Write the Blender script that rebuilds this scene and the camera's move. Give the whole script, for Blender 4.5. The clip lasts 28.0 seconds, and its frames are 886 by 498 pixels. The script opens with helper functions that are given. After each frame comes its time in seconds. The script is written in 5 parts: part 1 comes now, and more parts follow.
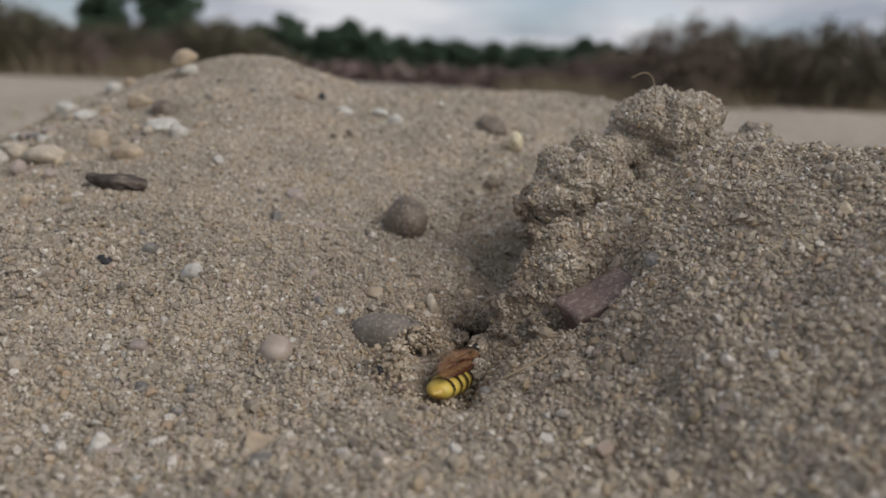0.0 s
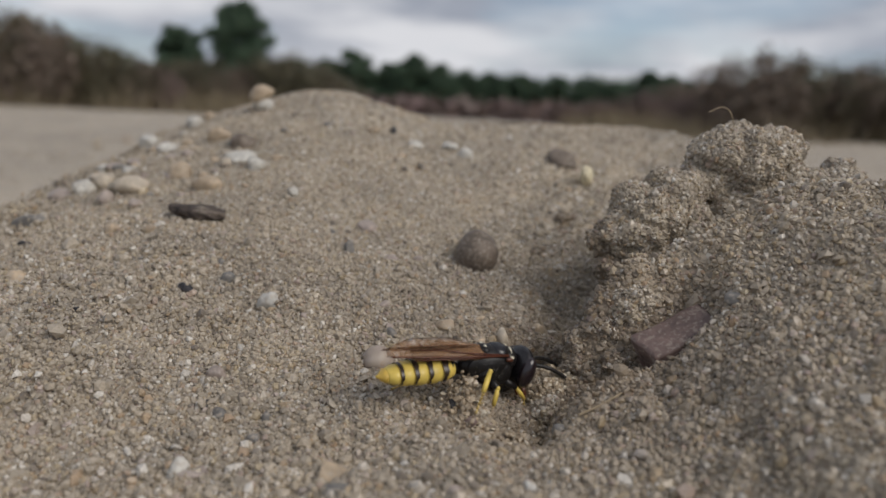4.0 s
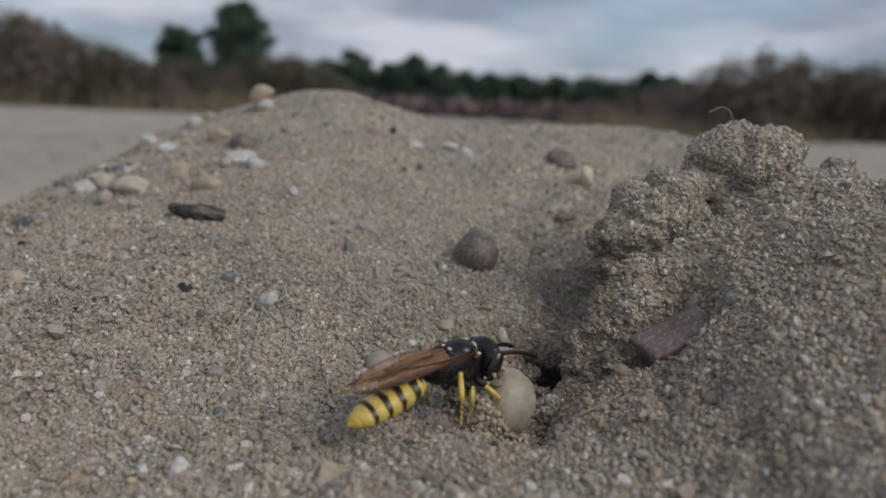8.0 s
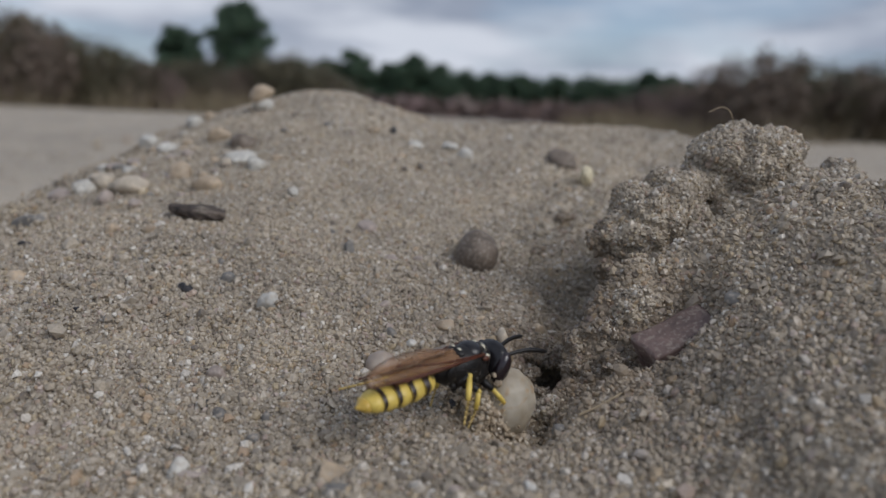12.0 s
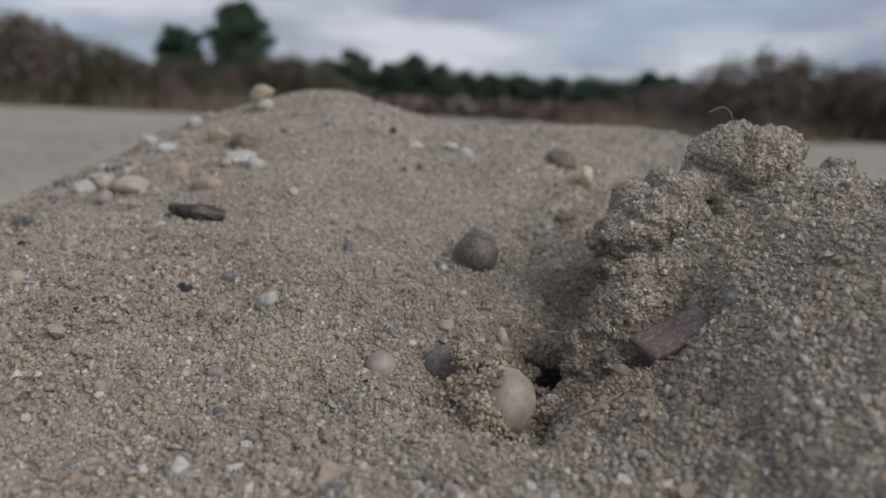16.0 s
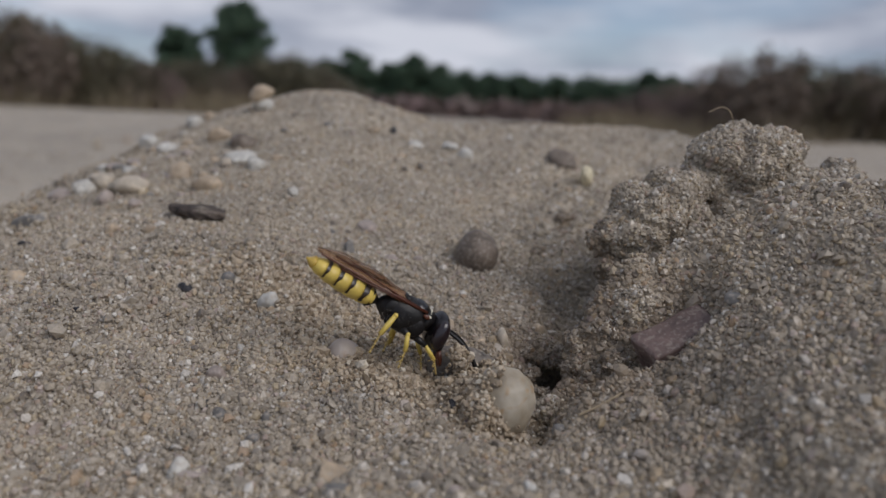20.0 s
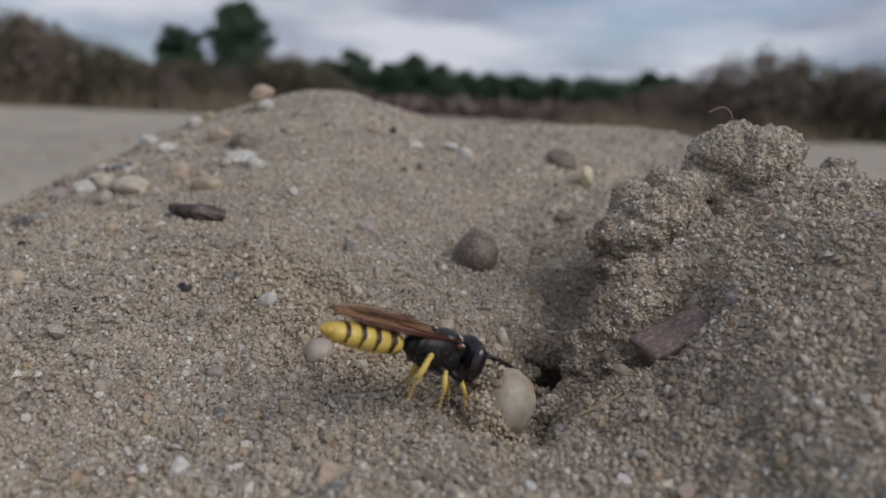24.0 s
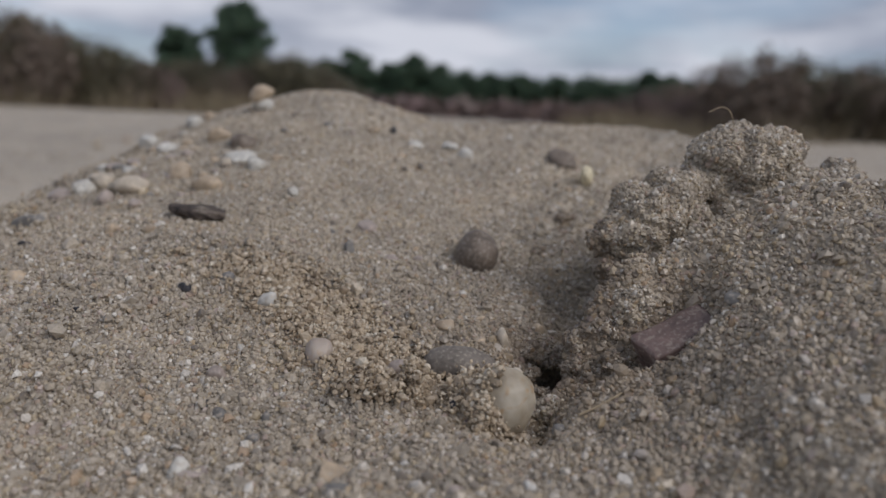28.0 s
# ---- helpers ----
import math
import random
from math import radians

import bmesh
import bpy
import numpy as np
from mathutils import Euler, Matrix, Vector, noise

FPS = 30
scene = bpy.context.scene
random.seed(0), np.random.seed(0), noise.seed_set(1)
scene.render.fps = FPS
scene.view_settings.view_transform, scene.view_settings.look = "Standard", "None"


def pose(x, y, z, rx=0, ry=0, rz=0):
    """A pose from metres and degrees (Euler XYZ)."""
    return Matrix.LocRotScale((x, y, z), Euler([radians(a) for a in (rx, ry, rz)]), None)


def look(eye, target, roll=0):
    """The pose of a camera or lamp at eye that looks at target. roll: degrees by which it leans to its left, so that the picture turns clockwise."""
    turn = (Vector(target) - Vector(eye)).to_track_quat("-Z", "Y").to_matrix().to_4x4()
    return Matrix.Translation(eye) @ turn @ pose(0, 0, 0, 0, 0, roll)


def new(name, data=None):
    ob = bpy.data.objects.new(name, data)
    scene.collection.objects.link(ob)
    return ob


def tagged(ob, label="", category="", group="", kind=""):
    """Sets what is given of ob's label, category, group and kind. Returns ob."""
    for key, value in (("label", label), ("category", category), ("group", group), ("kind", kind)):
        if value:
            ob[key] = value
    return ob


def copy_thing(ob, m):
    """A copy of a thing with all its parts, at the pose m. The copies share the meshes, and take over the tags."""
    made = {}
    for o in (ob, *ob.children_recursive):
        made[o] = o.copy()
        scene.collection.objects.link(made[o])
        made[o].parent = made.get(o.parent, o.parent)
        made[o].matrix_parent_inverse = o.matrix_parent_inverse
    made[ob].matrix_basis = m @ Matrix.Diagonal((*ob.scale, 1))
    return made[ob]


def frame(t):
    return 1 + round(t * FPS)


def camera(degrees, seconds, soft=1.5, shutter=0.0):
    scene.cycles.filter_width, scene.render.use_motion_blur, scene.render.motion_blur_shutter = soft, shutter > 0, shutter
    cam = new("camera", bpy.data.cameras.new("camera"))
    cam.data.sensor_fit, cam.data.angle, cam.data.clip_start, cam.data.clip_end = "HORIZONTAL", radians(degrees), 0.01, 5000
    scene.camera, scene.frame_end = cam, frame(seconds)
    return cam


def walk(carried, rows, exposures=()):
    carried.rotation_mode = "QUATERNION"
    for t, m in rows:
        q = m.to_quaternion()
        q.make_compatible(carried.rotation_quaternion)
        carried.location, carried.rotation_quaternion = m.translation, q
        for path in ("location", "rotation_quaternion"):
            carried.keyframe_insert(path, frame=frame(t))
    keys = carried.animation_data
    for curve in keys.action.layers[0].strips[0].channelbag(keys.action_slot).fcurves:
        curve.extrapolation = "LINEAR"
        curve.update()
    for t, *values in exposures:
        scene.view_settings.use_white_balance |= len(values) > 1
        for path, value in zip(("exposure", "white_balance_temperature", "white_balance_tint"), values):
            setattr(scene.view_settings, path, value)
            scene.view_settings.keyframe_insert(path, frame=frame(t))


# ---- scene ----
# ---------------------------------------------------------------- camera
MM = 0.001
cam = camera(60, 28.0, soft=1.5)
cam.data.dof.use_dof = True
cam.data.dof.focus_distance = 0.072
cam.data.dof.aperture_fstop = 28.0
EYE = Vector((0.0, 0.0, 0.050))


def aim(turn, tilt, lean, eye=EYE):
    """A camera pose: turned to the right, tilted down and leaning, in degrees."""
    t, p = radians(turn), radians(tilt)
    way = Vector((math.sin(t) * math.cos(p), math.cos(t) * math.cos(p), -math.sin(p)))
    return look(eye, Vector(eye) + way, lean)


SHIFTED = aim(4.7, 12.3, 2.5, EYE + Vector((0.0012, 0.0, 0.0)))
RESTING = aim(0.0, 10.06, 2.5)
walk(cam, [(0.0, SHIFTED), (0.3, SHIFTED), (0.6, RESTING), (14.0, RESTING), (28.0, RESTING)],
     exposures=[(0.0, -0.20, 6680, 11), (3.5, -0.20, 6680, 11), (6.0, -0.30, 6520, 11), (7.0, -0.38, 6350, 11), (8.0, -0.42, 6200, 11), (9.0, -0.38, 6080, 11), (12.5, -0.30, 6160, 11), (17.0, -0.38, 6220, 13.5), (28.0, -0.33, 6260, 13.5)])

# ---------------------------------------------------------------- world and sun
SUN_TO = Vector((0.63, -0.50, 0.68)).normalized()
world = bpy.data.worlds.new("cloudy_sky")
scene.world = world
world.use_nodes = True
wn, wl = world.node_tree.nodes, world.node_tree.links
wn.clear()
sky = wn.new("ShaderNodeTexSky")
sky.sky_type = "NISHITA"
sky.sun_disc = False
sky.dust_density = 0.3
sky.ozone_density = 3.0
sky.sun_elevation = math.asin(SUN_TO.z)
sky.sun_rotation = math.atan2(SUN_TO.x, SUN_TO.y)
coord = wn.new("ShaderNodeTexCoord")
mapping = wn.new("ShaderNodeMapping")
mapping.inputs["Scale"].default_value = (-1.5, 1.5, 7.0)
mapping.inputs["Location"].default_value = (1.9, 0.6, 0.35)
clouds = wn.new("ShaderNodeTexNoise")
clouds.inputs["Scale"].default_value = 1.6
clouds.inputs["Detail"].default_value = 5
clouds.inputs["Roughness"].default_value = 0.5
cover = wn.new("ShaderNodeValToRGB")
cover.color_ramp.elements[0].position, cover.color_ramp.elements[0].color = 0.32, (0, 0, 0, 1)
cover.color_ramp.elements[1].position, cover.color_ramp.elements[1].color = 0.56, (1, 1, 1, 1)
shade = wn.new("ShaderNodeTexNoise")
shade.inputs["Scale"].default_value = 2.3
shade.inputs["Detail"].default_value = 4
tone = wn.new("ShaderNodeValToRGB")
tone.color_ramp.elements[0].position, tone.color_ramp.elements[0].color = 0.40, (3.6, 4.0, 4.8, 1)
tone.color_ramp.elements[1].position, tone.color_ramp.elements[1].color = 0.60, (7.5, 7.75, 8.25, 1)
blend = wn.new("ShaderNodeMixRGB")
backdrop = wn.new("ShaderNodeBackground")
backdrop.inputs["Strength"].default_value = 0.104
world_out = wn.new("ShaderNodeOutputWorld")
wl.new(coord.outputs["Generated"], mapping.inputs["Vector"])
wl.new(mapping.outputs["Vector"], clouds.inputs["Vector"])
wl.new(mapping.outputs["Vector"], shade.inputs["Vector"])
wl.new(clouds.outputs["Fac"], cover.inputs["Fac"])
wl.new(shade.outputs["Fac"], tone.inputs["Fac"])
wl.new(cover.outputs["Color"], blend.inputs["Fac"])
wl.new(sky.outputs["Color"], blend.inputs["Color1"])
wl.new(tone.outputs["Color"], blend.inputs["Color2"])
wl.new(blend.outputs["Color"], backdrop.inputs["Color"])
wl.new(backdrop.outputs["Background"], world_out.inputs["Surface"])

sun = new("sun", bpy.data.lights.new("sun", "SUN"))
sun.data.energy = 2.1
sun.data.angle = radians(36)
sun.data.color = (1.0, 0.95, 0.88)
sun.matrix_world = look(SUN_TO * 50, (0, 0, 0))

# ---------------------------------------------------------------- materials
def nodes_of(name):
    m = bpy.data.materials.new(name)
    m.use_nodes = True
    n, l = m.node_tree.nodes, m.node_tree.links
    return m, n, l, n["Principled BSDF"]


def ramp_node(n, stops):
    r = n.new("ShaderNodeValToRGB")
    e = r.color_ramp.elements
    while len(e) < len(stops):
        e.new(0.5)
    for el, (p, c) in zip(e, stops):
        el.position, el.color = p, (*c, 1)
    return r


def plain(name, colour, rough=0.5, spread=0.25, scale=900, bump=0.15, dist=0.0001, coat=0.0, metal=0.0, detail=4):
    """A surface of one colour with grain at two scales."""
    m, n, l, b = nodes_of(name)
    tc = n.new("ShaderNodeTexCoord")
    fine, wide = n.new("ShaderNodeTexNoise"), n.new("ShaderNodeTexNoise")
    fine.inputs["Scale"].default_value, fine.inputs["Detail"].default_value = scale, detail
    wide.inputs["Scale"].default_value, wide.inputs["Detail"].default_value = scale * 0.17, 3
    both = n.new("ShaderNodeMath")
    both.operation = "MULTIPLY_ADD"
    both.inputs[1].default_value = 0.5
    half = n.new("ShaderNodeMath")
    half.operation = "MULTIPLY"
    half.inputs[1].default_value = 0.5
    l.new(tc.outputs["Object"], fine.inputs["Vector"])
    l.new(tc.outputs["Object"], wide.inputs["Vector"])
    l.new(wide.outputs["Fac"], half.inputs[0])
    l.new(fine.outputs["Fac"], both.inputs[0])
    l.new(half.outputs[0], both.inputs[2])
    lo = tuple(c * (1 - spread) for c in colour)
    hi = tuple(min(1, c * (1 + spread)) for c in colour)
    r = ramp_node(n, [(0.35, lo), (0.65, hi)])
    l.new(both.outputs[0], r.inputs["Fac"])
    l.new(r.outputs["Color"], b.inputs["Base Color"])
    b.inputs["Roughness"].default_value = rough
    b.inputs["Metallic"].default_value = metal
    b.inputs["Coat Weight"].default_value = coat
    if bump:
        bp = n.new("ShaderNodeBump")
        bp.inputs["Strength"].default_value, bp.inputs["Distance"].default_value = bump, dist
        l.new(fine.outputs["Fac"], bp.inputs["Height"])
        l.new(bp.outputs["Normal"], b.inputs["Normal"])
    return m


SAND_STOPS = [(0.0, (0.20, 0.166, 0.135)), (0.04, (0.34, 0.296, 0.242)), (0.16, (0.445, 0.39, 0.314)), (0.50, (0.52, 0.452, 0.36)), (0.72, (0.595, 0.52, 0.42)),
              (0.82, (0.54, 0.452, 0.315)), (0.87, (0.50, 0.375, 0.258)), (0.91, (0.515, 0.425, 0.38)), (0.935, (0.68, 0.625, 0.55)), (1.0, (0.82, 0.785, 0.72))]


def sand_bed():
    """Packed sand: cells of grain size, broad darker patches, pit shade in the colour, relief."""
    m, n, l, b = nodes_of("sand")
    tc = n.new("ShaderNodeTexCoord")
    cells = n.new("ShaderNodeTexVoronoi")
    cells.inputs["Scale"].default_value = 2300
    big = n.new("ShaderNodeTexNoise")
    big.inputs["Scale"].default_value, big.inputs["Detail"].default_value = 28, 6
    pick = n.new("ShaderNodeSeparateColor")
    r = ramp_node(n, SAND_STOPS)
    patches = ramp_node(n, [(0.38, (0.60, 0.592, 0.585)), (0.60, (0.90, 0.892, 0.88))])
    mul = n.new("ShaderNodeMixRGB")
    mul.blend_type = "MULTIPLY"
    mul.inputs["Fac"].default_value = 1.0
    drift = n.new("ShaderNodeTexNoise")
    drift.inputs["Scale"].default_value, drift.inputs["Detail"].default_value = 5.0, 4
    l.new(tc.outputs["Object"], drift.inputs["Vector"])
    both = n.new("ShaderNodeMath")
    both.operation = "ADD"
    l.new(drift.outputs["Fac"], both.inputs[0])
    l.new(big.outputs["Fac"], both.inputs[1])
    avg = n.new("ShaderNodeMath")
    avg.operation = "MULTIPLY"
    avg.inputs[1].default_value = 0.5
    l.new(both.outputs[0], avg.inputs[0])
    l.new(tc.outputs["Object"], cells.inputs["Vector"])
    l.new(tc.outputs["Object"], big.inputs["Vector"])
    l.new(cells.outputs["Color"], pick.inputs["Color"])
    l.new(pick.outputs["Red"], r.inputs["Fac"])
    l.new(avg.outputs[0], patches.inputs["Fac"])
    l.new(r.outputs["Color"], mul.inputs["Color1"])
    l.new(patches.outputs["Color"], mul.inputs["Color2"])
    l.new(pit_shade_and_patches(n, l, mul.outputs["Color"]), b.inputs["Base Color"])
    b.inputs["Roughness"].default_value = 0.8
    bp = n.new("ShaderNodeBump")
    bp.invert = True
    bp.inputs["Strength"].default_value, bp.inputs["Distance"].default_value = 0.8, 0.0003
    uneven = n.new("ShaderNodeTexNoise")
    uneven.inputs["Scale"].default_value, uneven.inputs["Detail"].default_value = 16, 5
    l.new(tc.outputs["Object"], uneven.inputs["Vector"])
    low = n.new("ShaderNodeBump")
    low.inputs["Strength"].default_value, low.inputs["Distance"].default_value = 0.7, 0.03
    l.new(uneven.outputs["Fac"], low.inputs["Height"])
    l.new(low.outputs["Normal"], bp.inputs["Normal"])
    l.new(cells.outputs["Distance"], bp.inputs["Height"])
    l.new(bp.outputs["Normal"], b.inputs["Normal"])
    return m


def dusty_stone(name, colour, rough=0.5, spread=0.25, dust=0.45):
    """A worn stone: mottled at two scales, veined, with fine sand clinging to it."""
    m, n, l, b = nodes_of(name)
    tc = n.new("ShaderNodeTexCoord")
    info = n.new("ShaderNodeObjectInfo")
    shift = n.new("ShaderNodeVectorMath")
    shift.operation = "ADD"
    l.new(tc.outputs["Object"], shift.inputs[0])
    l.new(info.outputs["Random"], shift.inputs[1])

    def noisy(scale, detail):
        t = n.new("ShaderNodeTexNoise")
        t.inputs["Scale"].default_value, t.inputs["Detail"].default_value = scale, detail
        l.new(shift.outputs["Vector"], t.inputs["Vector"])
        return t
    wide, fine, speck = noisy(330, 3), noisy(1700, 4), noisy(2600, 2)
    lo, hi = tuple(c * (1 - spread) for c in colour), tuple(min(1, c * (1 + spread)) for c in colour)
    body = ramp_node(n, [(0.32, lo), (0.5, colour), (0.68, hi)])
    grain = ramp_node(n, [(0.35, (0.82, 0.82, 0.82)), (0.65, (1.1, 1.09, 1.07))])
    mask = ramp_node(n, [(0.52, (0, 0, 0)), (0.66, (dust, dust, dust))])
    mul = n.new("ShaderNodeMixRGB")
    mul.blend_type = "MULTIPLY"
    mul.inputs["Fac"].default_value = 1.0
    over = n.new("ShaderNodeMixRGB")
    over.inputs["Color2"].default_value = (0.40, 0.35, 0.285, 1)
    l.new(wide.outputs["Fac"], body.inputs["Fac"])
    l.new(fine.outputs["Fac"], grain.inputs["Fac"])
    l.new(speck.outputs["Fac"], mask.inputs["Fac"])
    l.new(body.outputs["Color"], mul.inputs["Color1"])
    l.new(grain.outputs["Color"], mul.inputs["Color2"])
    l.new(mul.outputs["Color"], over.inputs["Color1"])
    l.new(mask.outputs["Color"], over.inputs["Fac"])
    l.new(over.outputs["Color"], b.inputs["Base Color"])
    b.inputs["Roughness"].default_value = rough
    bp = n.new("ShaderNodeBump")
    bp.inputs["Strength"].default_value, bp.inputs["Distance"].default_value = 0.5, 0.00018
    l.new(fine.outputs["Fac"], bp.inputs["Height"])
    l.new(bp.outputs["Normal"], b.inputs["Normal"])
    return m


def milky_quartz(name, dark, mid, light, stained):
    """A smooth pebble: cloudy, faintly translucent, with ochre stains."""
    m, n, l, b = nodes_of(name)
    tc = n.new("ShaderNodeTexCoord")

    def noisy(scale, detail, twist=0.0):
        t = n.new("ShaderNodeTexNoise")
        t.inputs["Scale"].default_value, t.inputs["Detail"].default_value, t.inputs["Distortion"].default_value = scale, detail, twist
        l.new(tc.outputs["Object"], t.inputs["Vector"])
        return t
    cloud, stain, pit = noisy(260, 3), noisy(420, 3, 0.8), noisy(1500, 3)
    body = ramp_node(n, [(0.34, dark), (0.5, mid), (0.66, light)])
    mask = ramp_node(n, [(0.60, (0, 0, 0)), (0.67, (stained, stained, stained))])
    over = n.new("ShaderNodeMixRGB")
    over.inputs["Color2"].default_value = (0.36, 0.21, 0.085, 1)
    l.new(cloud.outputs["Fac"], body.inputs["Fac"])
    l.new(stain.outputs["Fac"], mask.inputs["Fac"])
    l.new(body.outputs["Color"], over.inputs["Color1"])
    l.new(mask.outputs["Color"], over.inputs["Fac"])
    l.new(over.outputs["Color"], b.inputs["Base Color"])
    b.inputs["Roughness"].default_value = 0.52
    b.inputs["Subsurface Weight"].default_value = 0.25
    b.inputs["Subsurface Radius"].default_value = (0.0012, 0.0010, 0.0007)
    b.inputs["Subsurface Scale"].default_value = 1.0
    bp = n.new("ShaderNodeBump")
    bp.inputs["Strength"].default_value, bp.inputs["Distance"].default_value = 0.25, 0.00012
    l.new(pit.outputs["Fac"], bp.inputs["Height"])
    l.new(bp.outputs["Normal"], b.inputs["Normal"])
    return m


def split_bark():
    """Weathered bark: dark, streaked along the grain, greyer on the worn ridges."""
    m, n, l, b = nodes_of("split_bark")
    tc = n.new("ShaderNodeTexCoord")
    along = n.new("ShaderNodeMapping")
    along.inputs["Scale"].default_value = (260, 1900, 1900)
    streak, patch = n.new("ShaderNodeTexNoise"), n.new("ShaderNodeTexNoise")
    streak.inputs["Scale"].default_value, streak.inputs["Detail"].default_value = 1.0, 4
    patch.inputs["Scale"].default_value, patch.inputs["Detail"].default_value = 420, 3
    tone = ramp_node(n, [(0.34, (0.030, 0.022, 0.018)), (0.52, (0.085, 0.066, 0.054)), (0.66, (0.21, 0.18, 0.15))])
    worn = ramp_node(n, [(0.4, (0.75, 0.72, 0.70)), (0.65, (1.15, 1.12, 1.08))])
    mul = n.new("ShaderNodeMixRGB")
    mul.blend_type = "MULTIPLY"
    mul.inputs["Fac"].default_value = 1.0
    l.new(tc.outputs["Object"], along.inputs["Vector"])
    l.new(along.outputs["Vector"], streak.inputs["Vector"])
    l.new(tc.outputs["Object"], patch.inputs["Vector"])
    l.new(streak.outputs["Fac"], tone.inputs["Fac"])
    l.new(patch.outputs["Fac"], worn.inputs["Fac"])
    l.new(tone.outputs["Color"], mul.inputs["Color1"])
    l.new(worn.outputs["Color"], mul.inputs["Color2"])
    l.new(mul.outputs["Color"], b.inputs["Base Color"])
    b.inputs["Roughness"].default_value = 0.75
    bp = n.new("ShaderNodeBump")
    bp.inputs["Strength"].default_value, bp.inputs["Distance"].default_value = 0.8, 0.00035
    l.new(streak.outputs["Fac"], bp.inputs["Height"])
    l.new(bp.outputs["Normal"], b.inputs["Normal"])
    return m


def pit_shade_and_patches(n, l, colour):
    """Browner sand round the burrow, pit shade put into its colour; blotchy edge."""
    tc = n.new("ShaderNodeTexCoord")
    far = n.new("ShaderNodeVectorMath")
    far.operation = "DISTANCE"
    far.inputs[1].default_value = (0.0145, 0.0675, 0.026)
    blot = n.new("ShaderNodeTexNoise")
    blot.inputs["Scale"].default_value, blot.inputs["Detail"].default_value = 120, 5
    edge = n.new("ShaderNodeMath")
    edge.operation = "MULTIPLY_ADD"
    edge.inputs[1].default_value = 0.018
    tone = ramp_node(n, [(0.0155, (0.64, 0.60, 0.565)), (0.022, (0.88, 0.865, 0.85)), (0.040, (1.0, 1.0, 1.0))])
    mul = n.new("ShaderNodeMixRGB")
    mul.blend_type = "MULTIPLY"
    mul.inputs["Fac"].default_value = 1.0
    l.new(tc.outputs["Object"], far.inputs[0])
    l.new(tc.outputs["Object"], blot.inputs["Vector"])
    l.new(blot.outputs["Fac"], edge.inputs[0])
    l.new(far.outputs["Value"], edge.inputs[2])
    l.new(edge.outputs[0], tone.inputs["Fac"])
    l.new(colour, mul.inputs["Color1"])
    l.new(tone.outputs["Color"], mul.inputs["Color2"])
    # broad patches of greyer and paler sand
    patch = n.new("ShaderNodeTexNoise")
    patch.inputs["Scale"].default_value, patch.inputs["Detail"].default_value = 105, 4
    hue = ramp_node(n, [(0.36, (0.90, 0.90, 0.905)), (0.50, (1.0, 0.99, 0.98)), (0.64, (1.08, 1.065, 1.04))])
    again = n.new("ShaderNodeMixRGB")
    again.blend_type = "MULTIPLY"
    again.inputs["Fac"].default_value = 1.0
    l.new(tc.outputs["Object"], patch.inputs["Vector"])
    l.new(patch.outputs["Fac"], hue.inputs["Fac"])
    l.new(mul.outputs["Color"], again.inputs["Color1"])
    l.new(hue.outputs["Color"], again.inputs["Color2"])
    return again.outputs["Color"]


def grain_material(name, stops, rough=0.26):
    """Loose quartz grains: each its own colour."""
    m, n, l, b = nodes_of(name)
    geo = n.new("ShaderNodeNewGeometry")
    r = ramp_node(n, stops)
    tc = n.new("ShaderNodeTexCoord")
    fine = n.new("ShaderNodeTexNoise")
    fine.inputs["Scale"].default_value, fine.inputs["Detail"].default_value = 5000, 2
    wear = ramp_node(n, [(0.3, (0.78, 0.77, 0.75)), (0.7, (1.06, 1.05, 1.04))])
    mul = n.new("ShaderNodeMixRGB")
    mul.blend_type = "MULTIPLY"
    mul.inputs["Fac"].default_value = 1.0
    l.new(geo.outputs["Random Per Island"], r.inputs["Fac"])
    l.new(tc.outputs["Object"], fine.inputs["Vector"])
    l.new(fine.outputs["Fac"], wear.inputs["Fac"])
    l.new(r.outputs["Color"], mul.inputs["Color1"])
    l.new(wear.outputs["Color"], mul.inputs["Color2"])
    l.new(pit_shade_and_patches(n, l, mul.outputs["Color"]) if name == "sand_grains" else mul.outputs["Color"], b.inputs["Base Color"])
    b.inputs["Roughness"].default_value = rough
    # quartz lets light through
    thin = n.new("ShaderNodeBsdfTranslucent")
    mix = n.new("ShaderNodeMixShader")
    mix.inputs["Fac"].default_value = 0.22
    l.new(mul.outputs["Color"], thin.inputs["Color"])
    l.new(b.outputs["BSDF"], mix.inputs[1])
    l.new(thin.outputs["BSDF"], mix.inputs[2])
    l.new(mix.outputs["Shader"], n["Material Output"].inputs["Surface"])
    return m


def foliage(name, stops, rough=0.6):
    m, n, l, b = nodes_of(name)
    geo = n.new("ShaderNodeNewGeometry")
    r = ramp_node(n, [(p, tuple(1.15 * v for v in c)) for p, c in stops])
    l.new(geo.outputs["Random Per Island"], r.inputs["Fac"])
    l.new(r.outputs["Color"], b.inputs["Base Color"])
    b.inputs["Roughness"].default_value = rough
    return m


def wing_membrane():
    m, n, l, b = nodes_of("wing_membrane")
    tc = n.new("ShaderNodeTexCoord")
    fine = n.new("ShaderNodeTexNoise")
    fine.inputs["Scale"].default_value, fine.inputs["Detail"].default_value = 420, 2
    r = ramp_node(n, [(0.3, (0.31, 0.165, 0.080)), (0.7, (0.42, 0.235, 0.120))])
    l.new(tc.outputs["Object"], fine.inputs["Vector"])
    l.new(fine.outputs["Fac"], r.inputs["Fac"])
    l.new(r.outputs["Color"], b.inputs["Base Color"])
    b.inputs["Roughness"].default_value = 0.32
    b.inputs["Alpha"].default_value = 0.52
    return m


